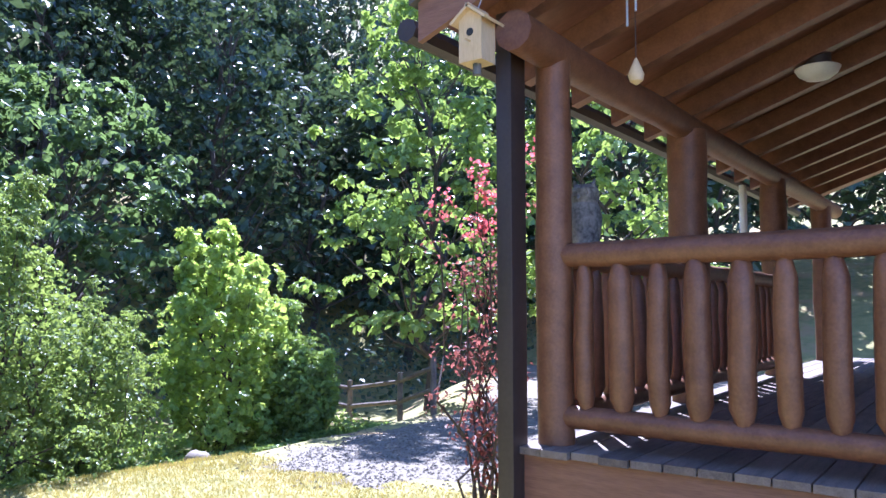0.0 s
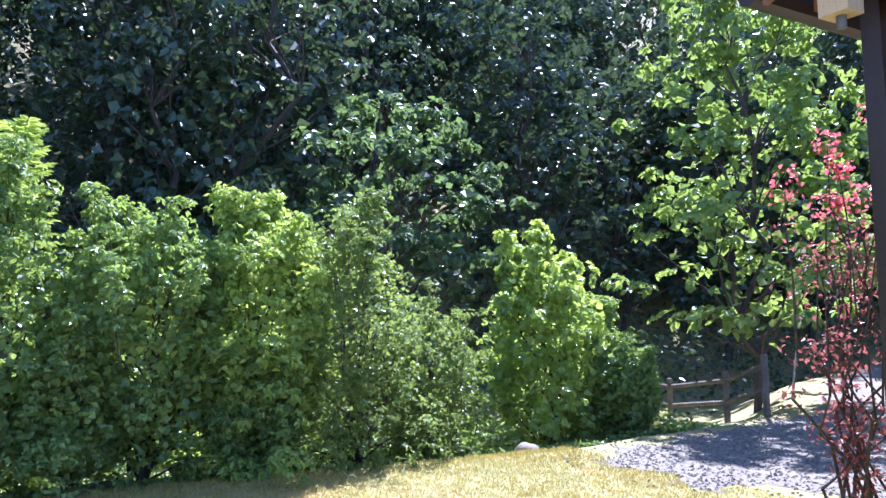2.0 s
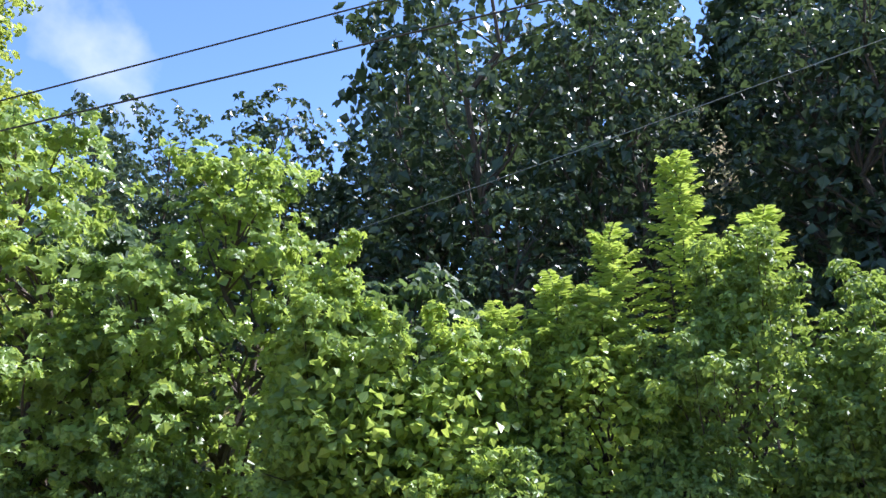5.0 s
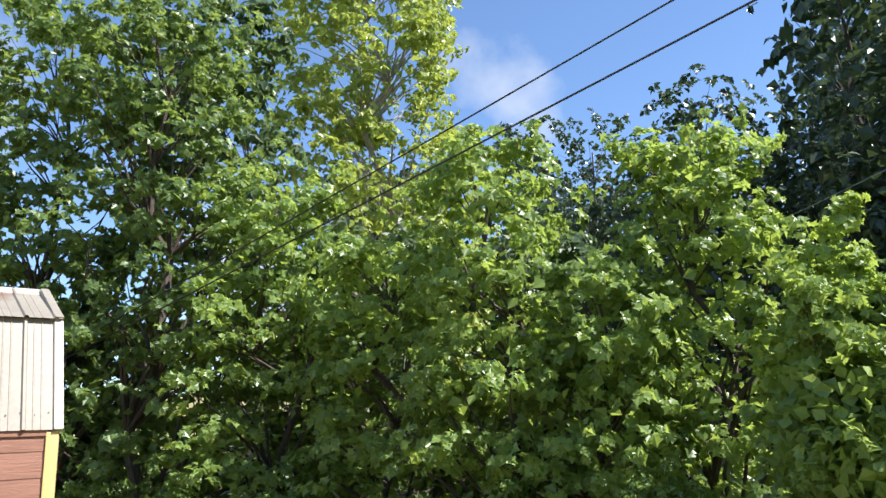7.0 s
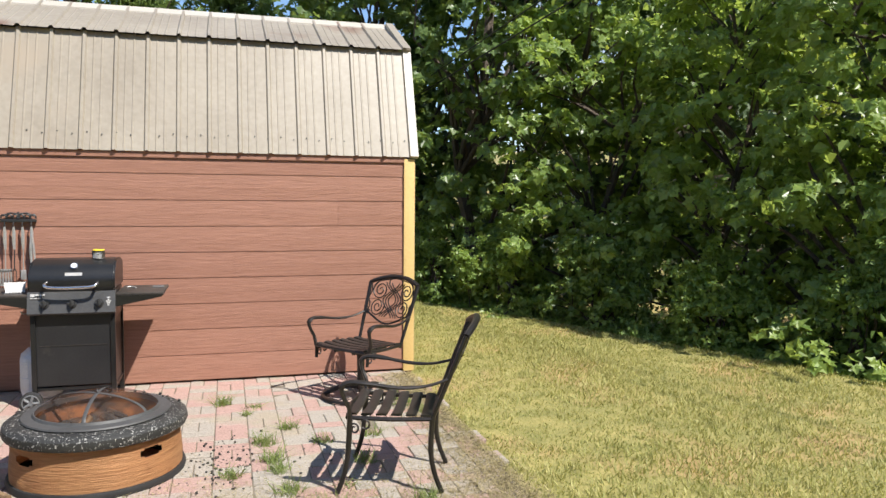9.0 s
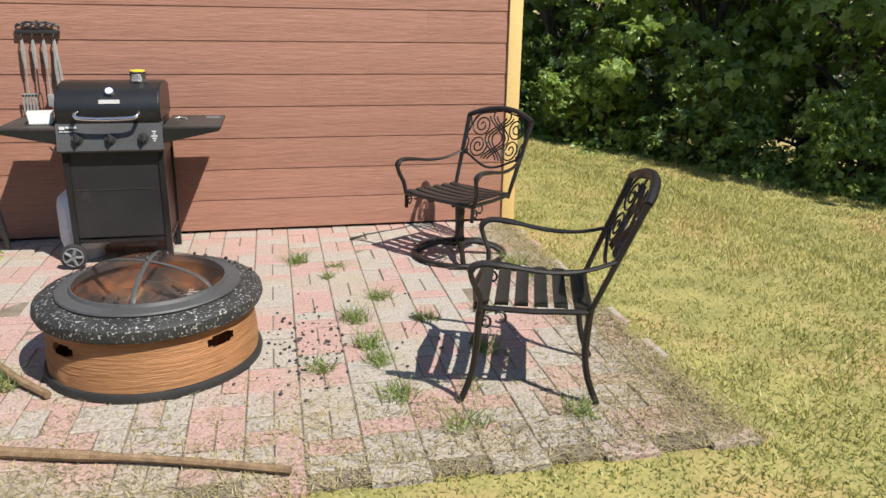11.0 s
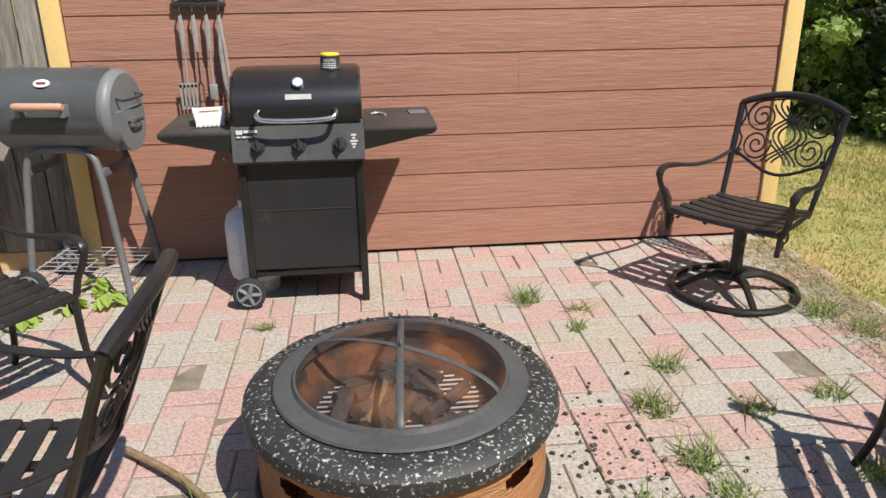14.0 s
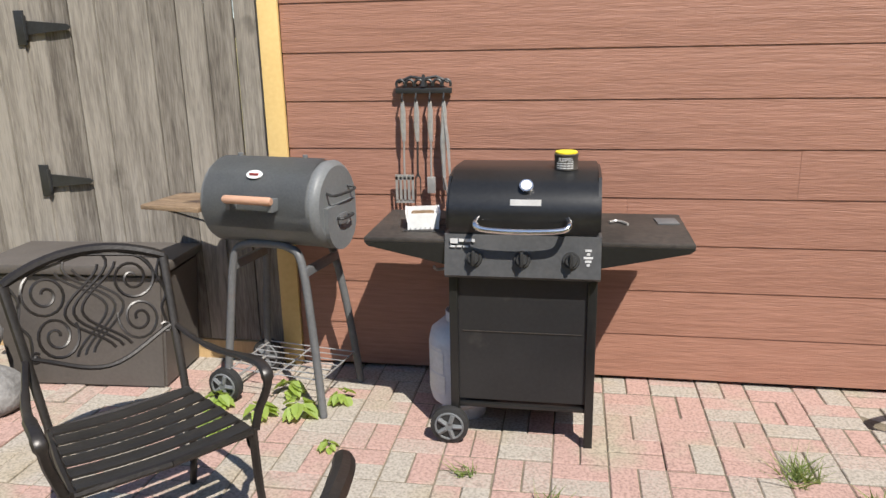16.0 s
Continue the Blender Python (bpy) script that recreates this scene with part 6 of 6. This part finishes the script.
# fire door at the end
bm = B()
out = [(0.135 * math.cos(u), BZ - 0.075 + 0.125 * math.sin(u)) for u in np.linspace(math.pi, 2 * math.pi, 16)] + [(0.135, BZ + 0.01), (-0.135, BZ + 0.01)]
prism(bm, out, 0, BL + 0.010, BL + 0.032)
door = part("ash_door", bm, CHAR_M, cg, "grey drawer front on the barrel end", smooth=False)
part("door_handle", tube(B(), smooth_path([(BL + 0.03, -0.05, BZ - 0.05), (BL + 0.06, -0.05, BZ - 0.05), (BL + 0.06, 0.05, BZ - 0.05), (BL + 0.03, 0.05, BZ - 0.05)], 3), 0.006, 6), RUBBER, door)
part("door_plate", box(B(), BL + 0.031, BL + 0.038, -0.035, 0.035, BZ - 0.085, BZ - 0.035, 0.002), LEG_M, door)
part("end_handle", tube(B(), smooth_path([(BL + 0.01, -0.1, BZ + 0.07), (BL + 0.05, -0.09, BZ + 0.06), (BL + 0.055, 0.09, BZ + 0.06), (BL + 0.01, 0.1, BZ + 0.07)], 4), 0.006, 6), RUBBER, cg)
for k in range(3):
    part("shelf_slat", box(B(), -BL - 0.33, -BL - 0.012, -0.2 + 0.105 * k, -0.2 + 0.1 + 0.105 * k, BZ - 0.03, BZ - 0.008, 0.003), SHELF_W, cg, "greyed wooden shelf slat")
for y in (-0.14, 0.06):
    part("shelf_stay", tube(B(), [(-BL - 0.28, y, BZ - 0.032), (-BL + 0.01, y * 0.8, BZ - 0.1)], 0.005, 6), LEG_M, cg)
fr = smooth_path([(-0.27, -0.15, 0.1), (-0.23, -0.13, 0.45), (-0.19, -0.12, 0.72), (-0.13, -0.11, 0.785), (0.0, -0.11, 0.795), (0.10, -0.11, 0.785), (0.165, -0.12, 0.72), (0.215, -0.15, 0.4), (0.255, -0.175, 0.0)], 5)
part("front_leg_frame", tube(B(), fr, 0.019, 10), LEG_M, cg, "bent grey tube legs")
bk = [Vector((p.x, -p.y + 0.05, p.z)) for p in fr]
part("back_leg_frame", tube(B(), bk, 0.019, 10), LEG_M, cg)
for x in (-0.2, 0.185):
    part("leg_brace", box(B(), x - 0.012, x + 0.012, -0.13, 0.17, 0.66, 0.70, 0.002), LEG_M, cg)
wheel(cg, -0.275, -0.165, 0.085, 0.045)
wheel(cg, -0.275, 0.215, 0.085, 0.045)
part("axle", tube(B(), [(-0.275, -0.165, 0.085), (-0.275, 0.215, 0.085)], 0.007, 6), STEEL, cg)
bm = B()
for k in range(7):
    y = -0.15 + k * 0.058
    tube(bm, [(-0.26, y, 0.17), (0.24, y, 0.17)], 0.003, 5)
for x in (-0.25, 0.0, 0.235):
    tube(bm, [(x, -0.16, 0.166), (x, 0.21, 0.166)], 0.004, 5)
part("wire_shelf", bm, STEEL, cg, "thin wire bottom shelf")

# storage box, stones, sticks
bx = thing("storage_box", pose(-4.98, -0.20, 0, 0, 0, 3), "grey-brown plastic deck box against the fence", "storage box")
bm = B()
prism(bm, [(-0.42, 0.0), (0.42, 0.0), (0.47, 0.60), (-0.47, 0.60)], 1, -0.22, 0.18)
bmesh.ops.bevel(bm, geom=bm.edges[:], offset=0.012, segments=2, affect="EDGES")
part("body", bm, BIN, bx)
part("lid", box(B(), -0.49, 0.49, -0.25, 0.20, 0.605, 0.655, 0.015), BIN, bx, "dark overhanging lid")
rng = np.random.default_rng(4)
for k, (x, y, s, z) in enumerate(((-5.28, -0.72, 0.15, 0.1), (-5.42, -0.66, 0.17, 0.32), (-5.52, -0.85, 0.17, 0.12), (-5.3, -0.82, 0.12, 0.08))):
    bm = B()
    bmesh.ops.create_icosphere(bm, subdivisions=3, radius=s)
    for v in bm.verts:
        v.co += v.normal * s * 0.35 * noise.noise(v.co * 6 + Vector((k, 0, 0)))
        v.co.z = max(v.co.z * 0.8, -z)
    single("field_stone", bm, STONE, pose(x, y, z), "rough grey field stone stacked by the box", "stone")
bm = tube(B(), smooth_path([(-3.33, -1.92, 0.03), (-3.1, -2.12, 0.035), (-2.93, -2.33, 0.03), (-2.76, -2.5, 0.022)], 5), [0.014] * 8 + [0.018] * 8, 8)
single("stick", bm, STICK, Matrix(), "brown fallen stick leaning by the fire pit", "stick")
bm = tube(B(), smooth_path([(-3.1, -2.86, 0.025), (-2.7, -2.98, 0.03), (-2.2, -3.12, 0.03), (-1.76, -3.26, 0.022)], 5), [0.022] * 8 + [0.016] * 8, 8)
single("stick", bm, STICK, Matrix(), "long thin fallen branch along the patio edge", "stick")

# weeds, coals and dry grass on the patio
rng = np.random.default_rng(12)
for x, y, r, k in ((-1.66, -0.81, 0.10, 60), (-1.42, -0.95, 0.06, 22), (-1.48, -1.15, 0.07, 28), (-1.2, -1.55, 0.09, 50), (-1.38, -1.86, 0.11, 70), (-1.0, -1.92, 0.09, 45), (-1.35, -2.2, 0.10, 70), (-1.32, -2.4, 0.09, 60), (-1.6, -2.42, 0.08, 45), (-1.28, -2.75, 0.10, 55), (-0.65, -1.85, 0.09, 40), (-0.25, -1.15, 0.12, 60), (-0.78, -2.35, 0.10, 50), (-2.95, -0.95, 0.06, 24), (-2.62, -1.12, 0.07, 26), (-3.0, -2.35, 0.12, 55), (-0.15, -1.35, 0.1, 40), (-1.05, -3.05, 0.1, 40), (-0.55, -3.05, 0.1, 40), (-2.75, -1.35, 0.05, 16), (-0.95, -2.75, 0.06, 22), (-2.2, -1.25, 0.05, 14)):
    k = int(k * 1.6)
    a, q = rng.uniform(0, 6.28, k), rng.uniform(0, 1, k) ** 0.7 * r * 0.8
    o = blades("weed_tuft", q * np.cos(a), q * np.sin(a), np.zeros(k), rng.uniform(0.3, 1, k) * r * 1.0, 0.008, WEED_M, "green weed tuft growing from a paver joint", rng, "weed", 0.9)
    o["kind"] = ""
    del o["kind"]
    o.matrix_basis = pose(x, y, -0.002)
for x, y, s in ((-3.95, -0.62, 0.10), (-3.78, -0.58, 0.12), (-4.12, -0.75, 0.1), (-3.55, -0.85, 0.06), (-3.62, -0.42, 0.09), (-3.85, -1.95, 0.07), (-4.2, -0.55, 0.1), (-3.9, -0.38, 0.1), (-3.9, -2.1, 0.05)):
    k = 12
    a = rng.uniform(0, 6.28, k)
    cen = np.stack([np.cos(a) * s * 0.55, np.sin(a) * s * 0.55, rng.uniform(0.2, 0.8, k) * s * 0.7], -1)
    nor = np.stack([np.cos(a) * 0.5, np.sin(a) * 0.5, np.ones(k)], -1)
    weed = thing("broadleaf_weed", pose(x, y, 0), "bright broad-leaved weed in the paving", "weed")
    size = rng.uniform(0.6, 1.0, k) * s
    for q in range(k):
        o = new("leaf", leaf_mesh("leaf", cen[q:q + 1], nor[q:q + 1], size[q:q + 1], L_BRIGHT, rng, 0.75, style="oval", along=cen[q:q + 1] * np.array([1, 1, 0.2])))
        o.parent = weed
bm = B()
for k in range(150):
    x, y = rng.normal(-1.66, 0.12), rng.normal(-2.2, 0.26)
    if k > 118:
        x, y = rng.uniform(-1.8, -0.9), rng.uniform(-2.7, -1.4)
    if math.hypot(x + 2.365, y + 2.12) < 0.51:
        continue
    s = rng.uniform(0.004, 0.011)
    bmesh.ops.create_icosphere(bm, subdivisions=1, radius=s, matrix=pose(x, y, s * 0.5, rng.uniform(0, 90), 0, rng.uniform(0, 360)) @ Matrix.Diagonal((1.3, 0.9, 0.7, 1)))
single("spilled_charcoal", bm, ASH, Matrix(), "black charcoal bits spilled beside the fire pit", "charcoal", kind="stuff", smooth=False)
bm = B()
for k in range(16):
    a = rng.uniform(0.2, 2.6)
    r = rng.uniform(0.425, 0.48)
    s = rng.uniform(0.006, 0.014)
    bmesh.ops.create_icosphere(bm, subdivisions=1, radius=s, matrix=pose(-2.365 + r * math.cos(a), -2.12 + r * math.sin(a), 0.361 + s * 0.4))
single("charcoal_crumbs", bm, ASH, Matrix(), "charcoal crumbs lying on the fire pit rim", "charcoal", kind="stuff", smooth=False)
DRY = leaf_material("dry_thatch", (0.13, 0.11, 0.05), (0.46, 0.38, 0.20), (0.4, 0.34, 0.18), 0.8, 0.15)
n = 42000
x, y = rng.uniform(-6.0, 0.15, n), -3.38 + np.abs(rng.normal(0, 0.42, n))
side = rng.random(n) < 0.35
x[side], y[side] = 0.06 - np.abs(rng.normal(0, 0.2, side.sum())), rng.uniform(-3.3, -0.1, side.sum())
o = blades("dry_clippings", x, y, np.full(n, 0.001), rng.uniform(0.003, 0.02, n), 0.006, DRY, "dry grass clippings along the patio edge", rng, "grass", 1.8)

# ---- things on the porch ----
owl = B()
lathe(owl, [(0.001, 0.0), (0.065, 0.0), (0.075, 0.03), (0.085, 0.10), (0.09, 0.17), (0.08, 0.22), (0.068, 0.245), (0.078, 0.28), (0.074, 0.32), (0.045, 0.345), (0.001, 0.35)], 20)
for sy in (-1, 1):
    tube(owl, [(0.045 * sy, 0, 0.32), (0.06 * sy, 0, 0.375)], [0.025, 0.004], 6)
    tube(owl, [(0.03 * sy, 0.06, 0.295), (0.03 * sy, 0.08, 0.295)], 0.02, 10)
tube(owl, [(0, 0.07, 0.28), (0, 0.095, 0.26)], [0.014, 0.003], 6)
single("owl_statue", owl, OWL, pose(PX, -12.95, PZ + 0.972), "dark mottled decoy owl standing on the porch rail", "statue")
bh = thing("bird_house", pose(-0.80, -11.99, 2.88), "pale wooden bird house hanging from the porch eave", "bird house")
bm = B()
prism(bm, [(-0.06, 0.0), (0.06, 0.0), (0.06, 0.19), (0.0, 0.235), (-0.06, 0.19)], 1, -0.055, 0.055)
part("box", bm, BIRDH, bh, smooth=False)
for s in (-1, 1):
    bm = box(B(), -0.012, 0.115, -0.08, 0.08, -0.006, 0.006, 0, Matrix.Translation((0, 0, 0.245)) @ Matrix.Rotation(radians(37), 4, "Y"))
    if s < 0:
        bmesh.ops.scale(bm, vec=(-1, 1, 1), verts=bm.verts[:])
    part("roof_board", bm, BIRDH, bh, smooth=False)
part("entry_hole", tube(B(), [(0, 0.056, 0.13), (0, 0.0575, 0.13)], 0.018, 14), RUBBER, bh)
part("perch", tube(B(), [(0, 0.05, 0.09), (0, 0.1, 0.09)], 0.004, 6), BIRDH, bh)
part("bottom_pipe", tube(B(), [(0, 0, -0.05), (0, 0, 0.0)], 0.02, 8), LEG_M, bh)
part("hanger", tube(B(), [(0, 0, 0.24), (0, -0.1, 0.42)], 0.003, 5), STEEL, bh)
wc = thing("wind_chime", pose(-1.32, -12.53, 2.82), "silver wind chime hanging from the porch ceiling", "wind chime")
for k, (dx, l) in enumerate(((-0.03, 0.34), (-0.012, 0.42), (0.008, 0.30), (0.03, 0.5))):
    part("chime_tube", tube(B(), [(dx, 0.02 * (k % 2), 0.68), (dx, 0.02 * (k % 2), 0.68 - l * 0.8)], 0.006, 8), STEEL, wc)
part("wind_sail", lathe(B(), [(0.001, 0.0), (0.03, 0.02), (0.038, 0.05), (0.022, 0.09), (0.004, 0.13), (0.001, 0.13)], 14), BIRDH, wc, "teardrop wooden sail")
part("cord", tube(B(), [(0, 0, 0.13), (0, 0, 0.66)], 0.002, 4), RUBBER, wc)
lt = thing("ceiling_light", pose(-1.66, -15.0, 3.39), "frosted glass ceiling light on the porch", "lamp")
part("shade", lathe(B(), [(0.001, 0.0), (0.08, 0.01), (0.13, 0.045), (0.15, 0.085), (0.14, 0.09), (0.001, 0.09)], 28), FROST, lt, "cream frosted glass shade")
part("mount", lathe(B(), [(0.001, 0.09), (0.09, 0.09), (0.09, 0.24), (0.001, 0.24)], 20), SPOUT, lt)
single("white_pole", tube(B(), [(PX + 0.4, -17.6, -0.4), (PX + 0.4, -17.6, 3.1)], 0.04, 10), WHITE, Matrix(), "white drain pipe beyond the porch", "pipe")
for k, (x, y, tn) in enumerate(((-2.2, -16.2, 30), (-3.0, -15.2, 80))):
    pc = thing("porch_chair", pose(x, y, PZ, 0, 0, tn), "brown wooden porch chair standing on the deck", "chair", "porch chairs")
    for sx, sy in ((-1, -1), (1, -1), (-1, 1), (1, 1)):
        part("leg", log(B(), (0.24 * sx, 0.24 * sy, 0.0), (0.24 * sx, 0.24 * sy, 0.98 if sy > 0 else 0.62), 0.035, rng, 8), LOG, pc)
    for q in range(4):
        part("seat_slat", box(B(), -0.25, 0.25, -0.25 + 0.125 * q, -0.14 + 0.125 * q, 0.40, 0.425, 0.004), LOG, pc)
    for q in range(4):
        part("back_slat", box(B(), -0.2 + 0.11 * q, -0.13 + 0.11 * q, 0.22, 0.245, 0.42, 0.95, 0.004), LOG, pc)
    for sx in (-1, 1):
        part("armrest", box(B(), 0.24 * sx - 0.045, 0.24 * sx + 0.045, -0.28, 0.26, 0.62, 0.645, 0.006), LOG, pc)
    part("top_slat", box(B(), -0.26, 0.26, 0.215, 0.25, 0.93, 1.0, 0.006), LOG, pc)

# the pavers that lie nearest to the walk
rng = np.random.default_rng(40)
for x, y, w, l in near:
    o = new("paver", paver(w, l))
    o.parent = patio
    o.matrix_basis = pose(x, y, rng.normal() * 0.0022, rng.normal() * 0.35, rng.normal() * 0.35)
